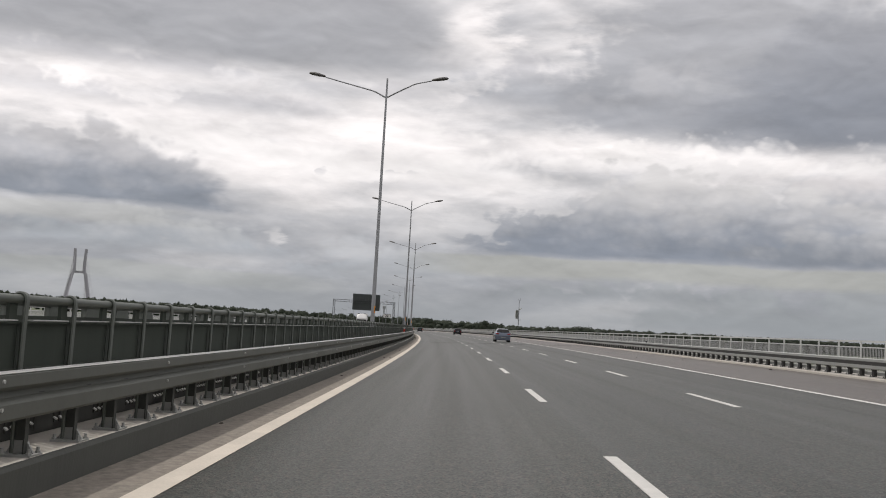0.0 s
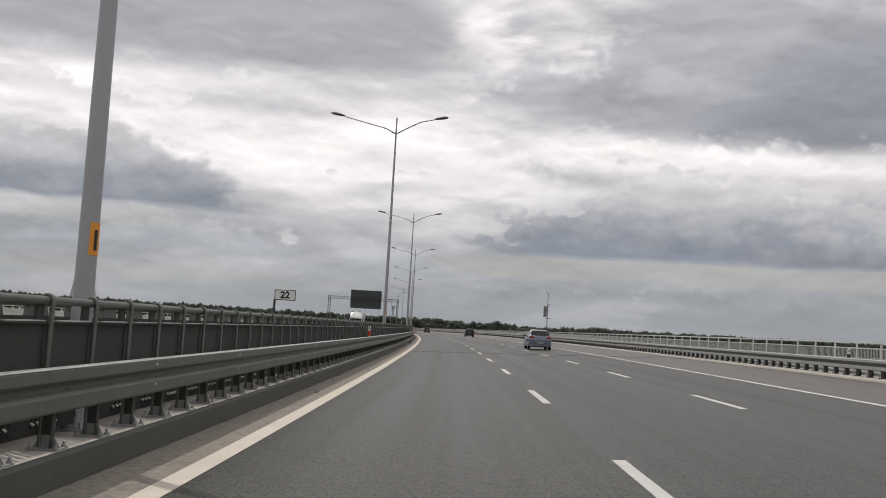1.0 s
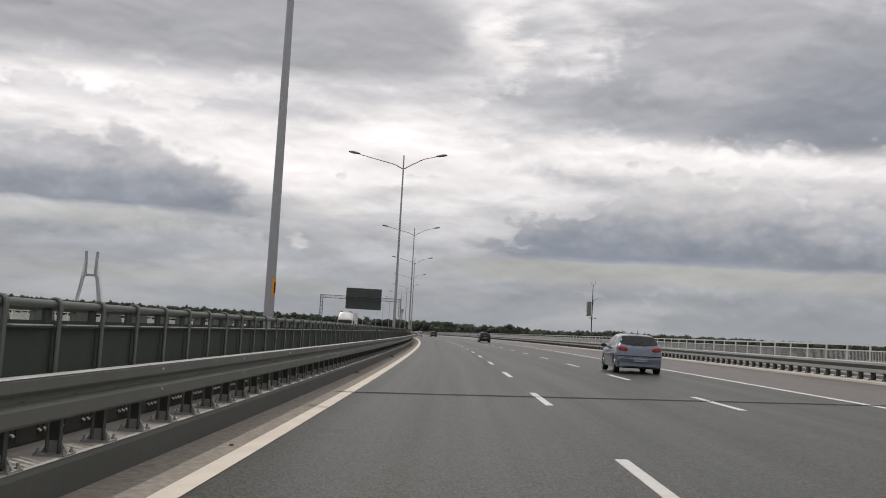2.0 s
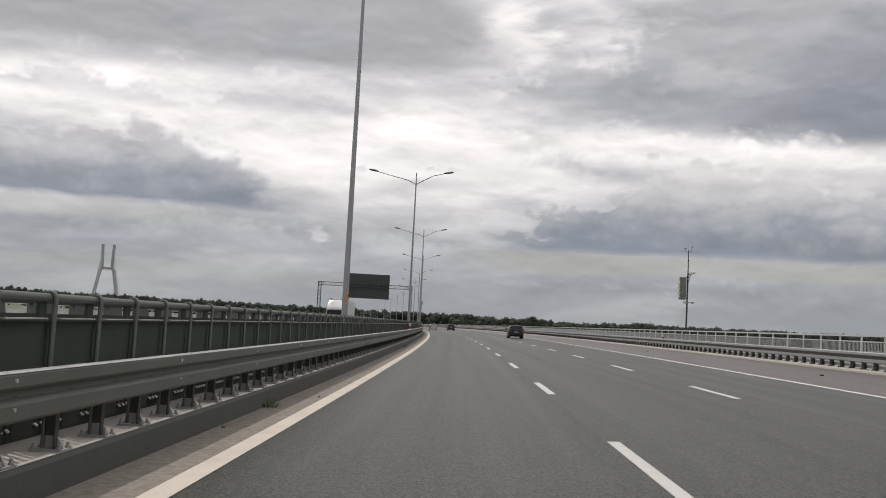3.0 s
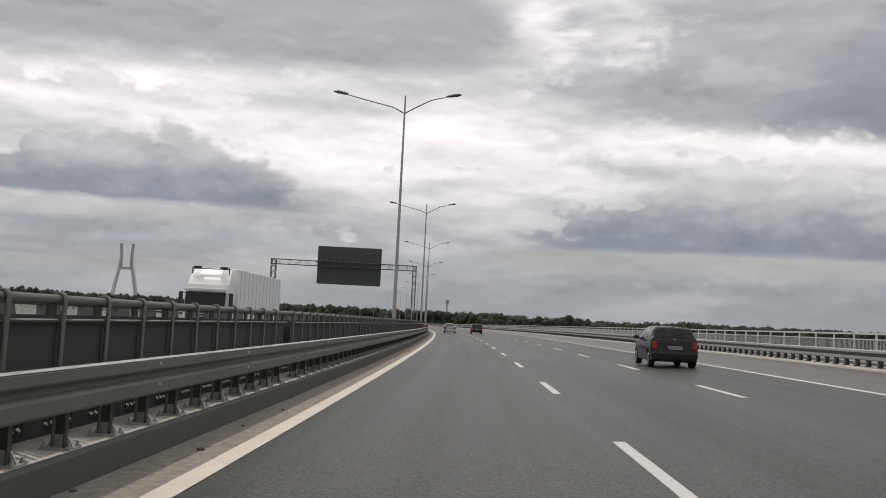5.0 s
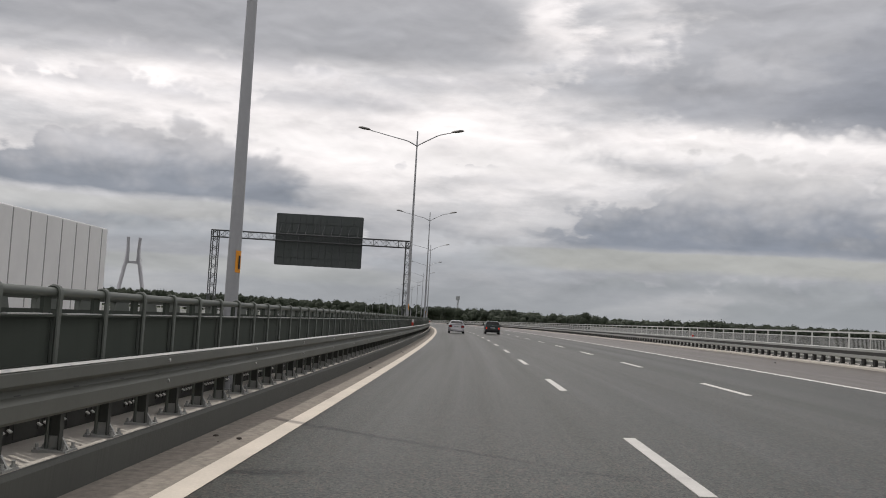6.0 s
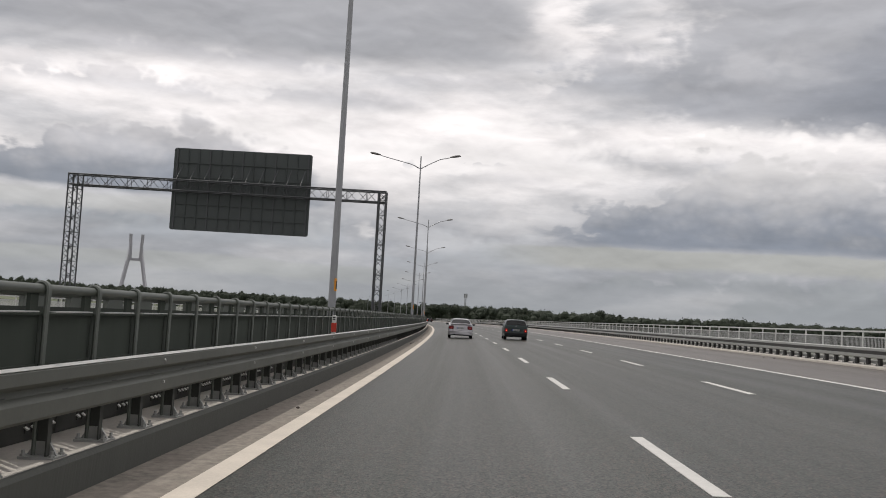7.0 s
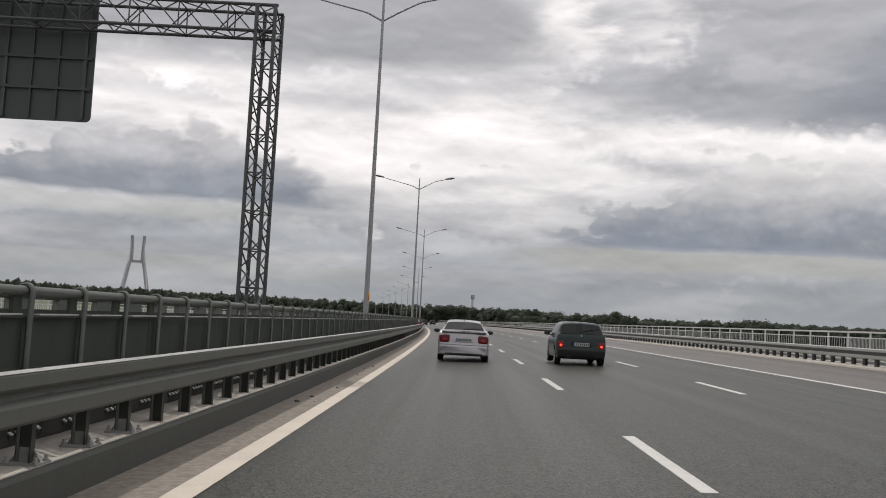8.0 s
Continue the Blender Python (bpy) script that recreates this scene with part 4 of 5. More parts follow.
def kilometre_sign():
    t = thing("kilometre_sign", stand(58.6, -5.55, 0.30), "small white kilometre sign with black digits on a thin post", "road sign")
    g = Geo()
    g.tube((-0.16, 0.02, 0), (-0.16, 0.02, 1.62), 0.025, None, 8)
    part("post", g, POSTS, t, "thin dark post", True)
    g = Geo()
    g.box(0.06, 0, 1.70, 0.46, 0.012, 0.23)
    pl = part("plate", g, SIGNWHITE, t, "white plate")
    rounded(pl, 0.02, 3)
    g = Geo()
    for x, z, sx, sz in ((0.06, 1.805, 0.43, 0.014), (0.06, 1.595, 0.43, 0.014), (-0.155, 1.70, 0.014, 0.2), (0.275, 1.70, 0.014, 0.2)):
        g.box(x, -0.009, z, sx, 0.004, sz)
    part("border", g, BLACK, pl, "thin black border")
    part("digits", text_mesh("22", 0.20, BLACK), None, pl, "black digits", False, pose(0.06, -0.010, 1.695, 90, 0, 0))


def marker_post(s, d, z, h, band=RED, label="white marker post with a red band fixed to the barrier"):
    t = thing("marker_post", stand(s, d, z), label, "marker post", "marker posts")
    g = Geo()
    g.box(0, 0, h * 0.5, 0.10, 0.035, h)
    rounded(part("blade", g, SIGNWHITE, t, "white blade"), 0.012)
    g = Geo()
    g.box(0, 0, h * 0.34, 0.112, 0.045, h * 0.5)
    part("reflective_band", g, band, t, "red reflective band" if band is RED else "dark reflective band")
    g = Geo()
    for zz in (0.78, 0.88):
        g.box(0.0, -0.021, h * zz, 0.05, 0.008, 0.025)
    part("print", g, BLACK, t, "dark bars of print")


kilometre_sign()
for s in (75.3, 175.3, 276.2, 376.5):
    marker_post(s, -4.99, 0.985, 0.40)
for s in (75.2, 181.0):
    marker_post(s, 13.22, 0.50, 0.55, TRIM, "white marker post with a black band fixed to the railing")
marker_post(283.6, 13.22, 0.50, 0.55)


def weed(s, d, seed, size):
    rnd = random.Random(seed)
    g = Geo()
    for _ in range(70):
        a, r = rnd.uniform(0, 6.28), rnd.uniform(0.01, 0.10) * size
        p = Vector((r * math.cos(a), r * math.sin(a), 0))
        q = p * rnd.uniform(1.5, 2.6) + Vector((0, 0, rnd.uniform(0.03, 0.13) * size))
        w = Vector((-math.sin(a), math.cos(a), 0)) * 0.006 * size
        g.add([p - w, p + w, q + w * 0.3, q - w * 0.3], [(0, 1, 2, 3)])
    me = g.mesh("weed_tuft")
    me.materials.append(WEED)
    ob = new("weed_tuft", me)
    ob.matrix_basis = stand(s, d, 0.008)
    tagged(ob, "small green weed tuft growing in the dusty gutter", "weed", "weeds in the gutter")


def stone(s, d, seed, size):
    rnd = random.Random(seed)
    g = Geo()
    rings = []
    for k in range(4):
        b = math.pi * (0.12 + 0.76 * k / 3)
        rings.append([Vector((size * math.sin(b) * math.cos(a) * rnd.uniform(0.7, 1.2) * 1.5, size * math.sin(b) * math.sin(a) * rnd.uniform(0.7, 1.2), size * 0.5 - size * 0.55 * math.cos(b))) for a in np.linspace(0, 6.283, 7, endpoint=False)])
    g.loft(rings)
    ob = part("gravel_stone", g, GRIT, None, "", False, stand(s, d, 0.006, rnd.uniform(0, 180)))
    tagged(ob, "small dark loose stone lying in the roadside dust", "stone", "loose stones")


WEED = material("weed_green", (0.09, 0.13, 0.035), 0.8, 0, 20, 0.3, 4, 0.3, 0)
GRIT = material("dark_grit", (0.07, 0.06, 0.05), 0.9, 0, 30, 0.3, 4, 0.3, 0.3)
weed(104.86, -4.87, 1, 0.8)
weed(124.75, -4.86, 2, 1.3)
weed(166.6, -4.88, 3, 1.1)
pick = random.Random(21)
for i in range(60):
    stone(pick.uniform(6, 320), pick.uniform(-4.92, -4.42), i, pick.uniform(0.010, 0.035))
for i in range(16):
    stone(pick.uniform(20, 360), pick.uniform(8.5, 12.0), 100 + i, pick.uniform(0.02, 0.05))


# ---- weather station mast on the outer edge ----
def weather_mast():
    t = thing("weather_mast", stand(175.3, 13.48, 0.10), "thin dark weather station mast with an equipment cabinet", "weather mast")
    g = Geo()
    g.tube((0, 0, 0), (0, 0, 5.0), 0.06, 0.055, 10)
    g.tube((0, 0, 5.0), (0, 0, 6.62), 0.04, 0.028, 8)
    part("pole", g, POSTS, t, "", True)
    g = Geo()
    g.box(-0.33, 0, 4.02, 0.42, 0.36, 1.50)
    cab = rounded(part("cabinet", g, material("grey_green_cabinet", (0.15, 0.16, 0.145), 0.5, 0.1), t, "grey-green steel cabinet"), 0.02)
    g = Geo()
    g.box(-0.56, 0.0, 4.02, 0.04, 0.30, 1.3)
    part("door", g, RAIL_WHITE, cab, "pale cabinet door")
    g = Geo()
    for z in (3.75, 4.05, 4.35):
        g.tube((-0.66, -0.05, z), (-0.57, -0.05, z), 0.045, None, 8)
    part("cable_gland", g, RAIL_WHITE, cab, "pale cable fittings")
    g = Geo()
    g.tube((0, 0, 4.72), (0.22, -0.05, 4.95), 0.02, None, 6)
    g.box(0, 0, 0, 0.46, 0.16, 0.15, Matrix.Translation((0.24, -0.12, 5.05)) @ Matrix.Rotation(0.5, 4, "Z") @ Matrix.Rotation(-0.25, 4, "Y"))
    g.tube((0.02, 0, 4.2), (0.16, -0.04, 4.95), 0.022, None, 6)
    part("camera_housing", g, RAIL_WHITE, t, "white camera housing on a bracket")
    g = Geo()
    g.tube((0, 0, 3.08), (0.42, 0, 3.08), 0.02, None, 6)
    g.box(0.36, 0, 3.08, 0.16, 0.10, 0.09)
    part("sensor_arm", g, LAMPHEAD, t, "short arm with a road sensor")
    g = Geo()
    g.box(-0.14, 0, 3.08, 0.18, 0.12, 0.16)
    part("junction_box", g, RAIL_WHITE, t, "pale junction box")
    g = Geo()
    g.tube((-0.22, 0, 6.48), (0.2, 0, 6.48), 0.014, None, 6)
    g.tube((-0.22, 0, 6.48), (-0.22, 0, 6.72), 0.012, None, 6)
    g.tube((0.2, 0, 6.48), (0.2, 0, 6.80), 0.012, None, 6)
    for a in range(3):
        an = 2.094 * a
        g.lathe([(0.01, -0.03), (0.045, 0.0), (0.01, 0.03)], 8, "x", (-0.22 + 0.09 * math.cos(an), 0.09 * math.sin(an), 6.72))
        g.tube((-0.22, 0, 6.72), (-0.22 + 0.09 * math.cos(an), 0.09 * math.sin(an), 6.72), 0.006, None, 4)
    g.box(0.2, -0.1, 6.80, 0.012, 0.22, 0.12)
    part("anemometer", g, LAMPHEAD, t, "cup anemometer and wind vane")


weather_mast()


# ---- the distance: bridge pylon, mobile mast, woods ----
def pylon():
    t = thing("bridge_pylon", pose(-858, 2184, -11, 0, 0, 23.5), "tall pale concrete H-shaped pylon of a distant cable-stayed bridge", "bridge pylon")

    def leg(sx):
        pts = [(26 * sx, 0), (22.5 * sx, 40), (14.5 * sx, 84), (10.5 * sx, 92), (10.8 * sx, 118), (11.8 * sx, 142)]
        rings = []
        for i, (x, z) in enumerate(pts):
            w = 4.1 - 0.22 * i
            rings.append([Vector((x - w, -w, z)), Vector((x + w, -w, z)), Vector((x + w, w, z)), Vector((x - w, w, z))])
        return Geo().loft(rings)

    part("leg", leg(-1), PYLON, t)
    part("leg", leg(1), PYLON, t)
    g = Geo()
    g.box(0, 0, 90, 24, 5.0, 5.0)
    part("crossbeam", g, PYLON, t)
    g = Geo()
    g.box(0, 0, 22, 56, 500, 3.0)
    part("deck", g, CONCRETE, t, "distant bridge deck")
    g = Geo()
    for sx in (-1, 1):
        for i in range(16):
            for sy in (-1, 1):
                g.tube((11 * sx, 0, 138 - i * 2.6), (25 * sx, sy * (245 - i * 14), 24), 0.10, None, 3, False)
    tagged(part("stay_cable", g, PYLON, t, "fan of thin stay cables"), kind="stuff")


def phone_mast():
    t = thing("phone_mast", pose(-112, 1430, -11, 0, 0, 10), "distant grey lattice mobile phone mast", "phone mast")
    sq = [(-0.8, -0.8, 0), (0.8, -0.8, 0), (0.8, 0.8, 0), (-0.8, 0.8, 0)]
    part("lattice", lattice(Geo(), sq, (0, 0, 0), (0, 0, 36), 1.6, 0.22, 0.15), LAMP, t)
    for a in range(6):
        g = Geo()
        an = a * 1.047
        g.box(1.6 * math.cos(an), 1.6 * math.sin(an), 36.5, 1.0, 1.0, 5.0)
        part("antenna", g, LAMP, t, "pale panel antenna")


def crown(g, rnd, cx, cy, z0, h, w, leaves, size):
    """Leaf clumps in several uneven lobes."""
    lobes = []
    for _ in range(6):
        a, r = rnd.uniform(0, 6.28), rnd.uniform(0, 0.62) * w
        f = rnd.uniform(0.30, 0.80)
        lobes.append((cx + r * math.cos(a), cy + r * math.sin(a), z0 + h * f, w * rnd.uniform(0.42, 0.68), h * rnd.uniform(0.17, 0.30)))
    for lx, ly, lz, lr, lh in lobes:
        rings = []
        for k in range(5):
            b = math.pi * (0.08 + 0.84 * k / 4)
            rings.append([Vector((lx + 0.72 * lr * math.sin(b) * math.cos(a) * rnd.uniform(0.8, 1.1), ly + 0.72 * lr * math.sin(b) * math.sin(a) * rnd.uniform(0.8, 1.1), lz - 0.70 * lh * math.cos(b) * rnd.uniform(0.85, 1.1))) for a in np.linspace(0, 2 * math.pi, 7, endpoint=False)])
        g.loft(rings)
    for i in range(leaves):
        lx, ly, lz, lr, lh = lobes[i % 6]
        v = Vector((rnd.gauss(0, 1), rnd.gauss(0, 1), rnd.gauss(0, 1))).normalized() * rnd.uniform(0.5, 0.90)
        p = Vector((lx + v.x * lr, ly + v.y * lr, lz + v.z * lh))
        u = Vector((rnd.gauss(0, 1), rnd.gauss(0, 1), rnd.gauss(0, 1))).normalized()
        q = u.orthogonal().normalized()
        k = size * rnd.uniform(0.5, 1.2)
        o = len(g.v)
        g.v += [tuple(p - u * k), tuple(p + q * k * 0.8), tuple(p + u * k), tuple(p - q * k * 0.7)]
        g.f.append((o, o + 1, o + 2, o + 3))


def tree(x, y, h, w, seed):
    rnd = random.Random(seed)
    t = thing("tree", pose(x, y, -11), "broad leafy green tree at the edge of distant woods", "tree", "trees at the wood's edge")
    g = Geo()
    g.pipe([(0, 0, -0.4), (0.15, 0.1, h * 0.25), (0.0, 0.2, h * 0.5), (0.2, 0, h * 0.8)], [0.5, 0.4, 0.28, 0.08], 8)
    for i in range(6):
        a = i * 1.05 + rnd.uniform(0, 0.5)
        g.tube((0.05, 0.1, h * (0.3 + 0.06 * i)), (w * 0.55 * math.cos(a), w * 0.55 * math.sin(a), h * (0.55 + 0.05 * i)), 0.16, 0.05, 5)
    part("trunk", g, BARK, t, "", True)
    g = Geo()
    crown(g, rnd, 0, 0, h * 0.12, h * 0.95, w, 3200, 0.42)
    me = g.mesh("crown")
    me.materials.append(LEAF)
    ob = new("crown", me)
    ob.parent = t


def woods():
    line = [(1500, 2300), (900, 1900), (520, 1500), (300, 1220), (190, 1060), (110, 960), (40, 1000), (-30, 1080), (-110, 1180), (-220, 1270), (-380, 1380), (-600, 1500), (-820, 1560), (-1100, 1560), (-1500, 1500)]
    rnd = random.Random(5)
    g = Geo()
    for (x0, y0), (x1, y1) in zip(line, line[1:]):
        n = int(math.hypot(x1 - x0, y1 - y0) / 2.5)
        for i in range(n):
            f, back = i / n, rnd.uniform(1.0, 1.04)
            x, y = (x0 + (x1 - x0) * f) * back, (y0 + (y1 - y0) * f) * back
            away = math.hypot(x + 7, y - 165)
            west = math.degrees(math.atan2(-x - 7, y - 165))
            if not -27 < west < 38:
                continue
            rise = np.interp(west, [-20, -12.4, -7.5, -4, -1.7, 2, 4, 13, 20, 25, 30], [0.52, 0.56, 0.56, 0.49, 0.50, 0.54, 0.54, 0.61, 0.63, 0.67, 0.73])
            bumps = 1 + 0.16 * noise.noise((x * 0.012, y * 0.012, 1)) + 0.10 * noise.noise((x * 0.05, y * 0.05, 4))
            tall = 12.4 + away * math.tan(radians(rise)) * rnd.uniform(0.92, 1.0) * bumps
            crown(g, rnd, x, y, -11, tall * 1.02, rnd.uniform(7.0, 11.0), 420, 0.62)
    me = g.mesh("far_woods")
    me.materials.append(LEAF)
    tagged(new("far_woods", me), "belt of distant dark green woods along the horizon", "woods", "", "stuff")


pylon()
phone_mast()
woods()
for x, y, h, w, seed in ((-29, 910, 20.5, 9, 1), (20, 909, 20.5, 8, 2), (28, 915, 18.5, 7, 3), (-85, 906, 20, 9, 4), (-76, 914, 18.5, 8, 5), (72, 904, 17.5, 7, 6), (102, 899, 18, 7, 7)):
    tree(x, y, h, w, seed)


# ---- vehicles ----
def ring_at(w, le, cy, z, power, n=40):
    """Rounded rectangle ring: half width w, half length le round cy."""
    out = []
    for i in range(n):
        a = 2 * math.pi * i / n
        c, s_ = math.cos(a), math.sin(a)
        out.append(Vector((w * math.copysign(abs(c) ** (2 / power), c), cy + le * math.copysign(abs(s_) ** (2 / power), s_), z)))
    return out


class Shell:
    """A car body: cross-sections along y, from the underside over the sides, the waist and the pillars to the roof."""

    def __init__(self, length, width, roof, waist, rail, side, wheels, r, tail_bow=0.15, nose_bow=0.30, low=0.21):
        self.length, self.half, self.wheels, self.r, self.low = length, width / 2, wheels, r, low
        self.roof, self.waist, self.rail, self.side = roof, waist, rail, side
        self.tail_bow, self.nose_bow = tail_bow, nose_bow

    def at(self, knots, y):
        return float(np.interp(y, [k[0] for k in knots], [k[1] for k in knots]))

    def section(self, y):
        """Half section at y: twelve (x, z) points from the middle of the underside to the middle of the roof."""
        top, side, rail = self.at(self.roof, y), self.at(self.side, y), self.at(self.rail, y)
        belt = min(self.at(self.waist, y), top - 0.03)
        ends = min(y / 0.10, (self.length - y) / 0.25, 1.0)
        zb = self.low + 0.045 * (1 - max(ends, 0.0))
        for wy in self.wheels:
            f = (1.13 * self.r) ** 2 - (y - wy) ** 2
            if f > 0:
                zb = max(zb, self.r + math.sqrt(f))
        mid = max(zb + 0.05, min(0.56, belt - 0.06))
        sh = max(mid + 0.02, belt - 0.07)
        belt = max(belt, sh + 0.02)
        top = max(top, belt + 0.03)
        bw = min(side - 0.035, side)
        edge = top - min(0.05, 0.35 * (top - belt))
        pts = [(0, zb), (side * 0.85, zb), (side - 0.03, zb + 0.02), (side, mid), (side - 0.008, sh), (bw, belt)]
        for f in (0.33, 0.66):
            pts.append((bw + (rail - bw) * f + 0.018 * math.sin(math.pi * f), belt + (edge - belt) * f))
        return pts + [(rail, edge), (rail * 0.92, top - 0.25 * (top - edge)), (rail * 0.5, top + 0.006), (0, top + 0.012)]

    def bow(self, x, y):
        f = min(abs(x) / self.half, 1.0)
        back, front = max(0.0, 1 - y / 0.9), max(0.0, 1 - (self.length - y) / 0.9)
        return self.tail_bow * back * f ** 2.6 - self.nose_bow * front * f ** 2.2

    def point(self, y, k):
        """Point of the skin at y; k runs from 0, the underside, over 11, the roof, to 22 on the other side."""
        sign = 1 if k <= 11 else -1
        k = k if k <= 11 else 22 - k
        pts = self.section(y)
        i = min(int(k), 10)
        f = k - i
        x = sign * (pts[i][0] + (pts[i + 1][0] - pts[i][0]) * f)
        z = pts[i][1] + (pts[i + 1][1] - pts[i][1]) * f
        return Vector((x, y + self.bow(x, y), z))

    def normal(self, y, k):
        a, b = self.point(y + 0.02, k) - self.point(y - 0.02, k), self.point(y, min(k + 0.15, 22)) - self.point(y, max(k - 0.15, 0))
        n = b.cross(a)
        n.normalize()
        p = self.point(y, k)
        return n if n.dot(p - Vector((0, self.length / 2, 0.6))) > 0 else -n

    def mesh(self):
        ys = sorted({0.0, 0.012, 0.03, 0.05, 0.07, 0.10, 0.13, 0.16, 0.20, self.length - 0.05, self.length} | {round(0.25 + 0.045 * i, 3) for i in range(int((self.length - 0.3) / 0.045))})
        rings = []
        for y in ys:
            rings.append([self.point(y, k) for k in range(22)])
        first = rings[0]
        mid = sum(first, Vector()) / len(first)
        return Geo().loft([[mid + (p - mid) * 0.92 + Vector((0, -0.012, 0)) for p in first]] + rings)

    def pane(self, y0, y1, k0, k1, out=0.006, n=14, m=9, lean0=0.0, lean1=0.0, round_=0.0, sag=0.0):
        """A patch of glass or trim on the skin; lean0 and lean1 slant its two ends, round_ draws in its corners, sag lets its first edge hang in the middle."""
        g, vs = Geo(), []
        for j in range(m):
            v = j / (m - 1)
            for i in range(n):
                u = i / (n - 1)
                q = round_ * abs(2 * v - 1) ** 5
                k = k0 + (k1 - k0) * (u * (1 - q) + q / 2)
                a = y0 + lean0 * u + sag * (2 * u - 1) ** 2
                b = y1 + lean1 * u
                y = a + (b - a) * (v * (1 - round_ * abs(2 * u - 1) ** 5) + 0.5 * round_ * abs(2 * u - 1) ** 5)
                vs.append(self.point(y, k) + self.normal(y, k) * out)
        g.add(vs, [(j * n + i, j * n + i + 1, (j + 1) * n + i + 1, (j + 1) * n + i) for j in range(m - 1) for i in range(n - 1)])
        return g

    def back(self, x, z):
        """How far forward the skin of the tail lies behind (x, z)."""
        for i in range(200):
            y = i * 0.004
            pts = self.section(y)
            if pts[1][1] <= z <= pts[-1][1]:
                w = float(np.interp(z, [p[1] for p in pts[2:]], [p[0] for p in pts[2:]]))
                if abs(x) <= w:
                    return y + self.bow(x, y)
        return 0.5

    def tail(self, outline, out=0.012, thick=0.05):
        """A lens or panel laid on the tail, from an outline of (x, z) points."""
        cx, cz = sum(p[0] for p in outline) / len(outline), sum(p[1] for p in outline) / len(outline)
        rings = []
        for f, o in ((1.0, -thick), (1.0, out * 0.5), (0.93, out), (0.6, out * 1.3), (0.2, out * 1.4)):
            rings.append([Vector((cx + (x - cx) * f, self.back(cx + (x - cx) * f, cz + (z - cz) * f) - o, cz + (z - cz) * f)) for x, z in outline])
        return Geo().loft(rings)


def rounded_outline(x0, x1, z0, z1, power=4.0, slant=0.0, n=20):
    """Superellipse between the limits; slant drops its outer end."""
    out = []
    for i in range(n):
        a = 2 * math.pi * i / n
        c, s_ = math.cos(a), math.sin(a)
        u, v = math.copysign(abs(c) ** (2 / power), c), math.copysign(abs(s_) ** (2 / power), s_)
        out.append(((x0 + x1) / 2 + (x1 - x0) / 2 * u, (z0 + z1) / 2 + (z1 - z0) / 2 * v + slant * u))
    return out


def wheel(t, x, y, r, side, rim_mat, spokes=10):
    """Tyre with rim and disc; x is its outer face."""
    g = Geo()
    wd = 0.19
    c = x - side * wd / 2
    prof = [(r * 0.64, -wd / 2), (r * 0.9, -wd / 2), (r * 0.985, -wd * 0.40), (r, -wd * 0.25), (r, wd * 0.25), (r * 0.985, wd * 0.40), (r * 0.9, wd / 2), (r * 0.64, wd / 2)]
    g.lathe(prof + [prof[0]], 28, "x", (c, y, r), False)
    tyre = part("tyre", g, TYRE, t, "black rubber tyre", True)
    g = Geo()
    lip = [(r * 0.62, 0.0), (r * 0.67, side * 0.004), (r * 0.66, side * 0.010), (r * 0.61, side * 0.002)]
    g.lathe(lip + [lip[0]], 24, "x", (x - side * 0.004, y, r), False)
    for i in range(spokes):
        a = 2 * math.pi * (i + 0.5) / spokes
        g.box(0, 0, r * 0.34, 0.016, 0.034, r * 0.58, Matrix.Translation((x - side * 0.012, y, r)) @ Matrix.Rotation(a, 4, "X"))
    g.lathe([(0.02, side * 0.008), (0.055, side * 0.006), (0.055, -side * 0.02)], 12, "x", (x - side * 0.008, y, r))
    part("rim", g, rim_mat, tyre, "spoked alloy rim")
    g = Geo()
    g.lathe([(r * 0.63, -0.004), (r * 0.63, 0.004)], 20, "x", (x - side * 0.055, y, r))
    part("brake_disc", g, TRIM, tyre, "dark wheel well behind the spokes")


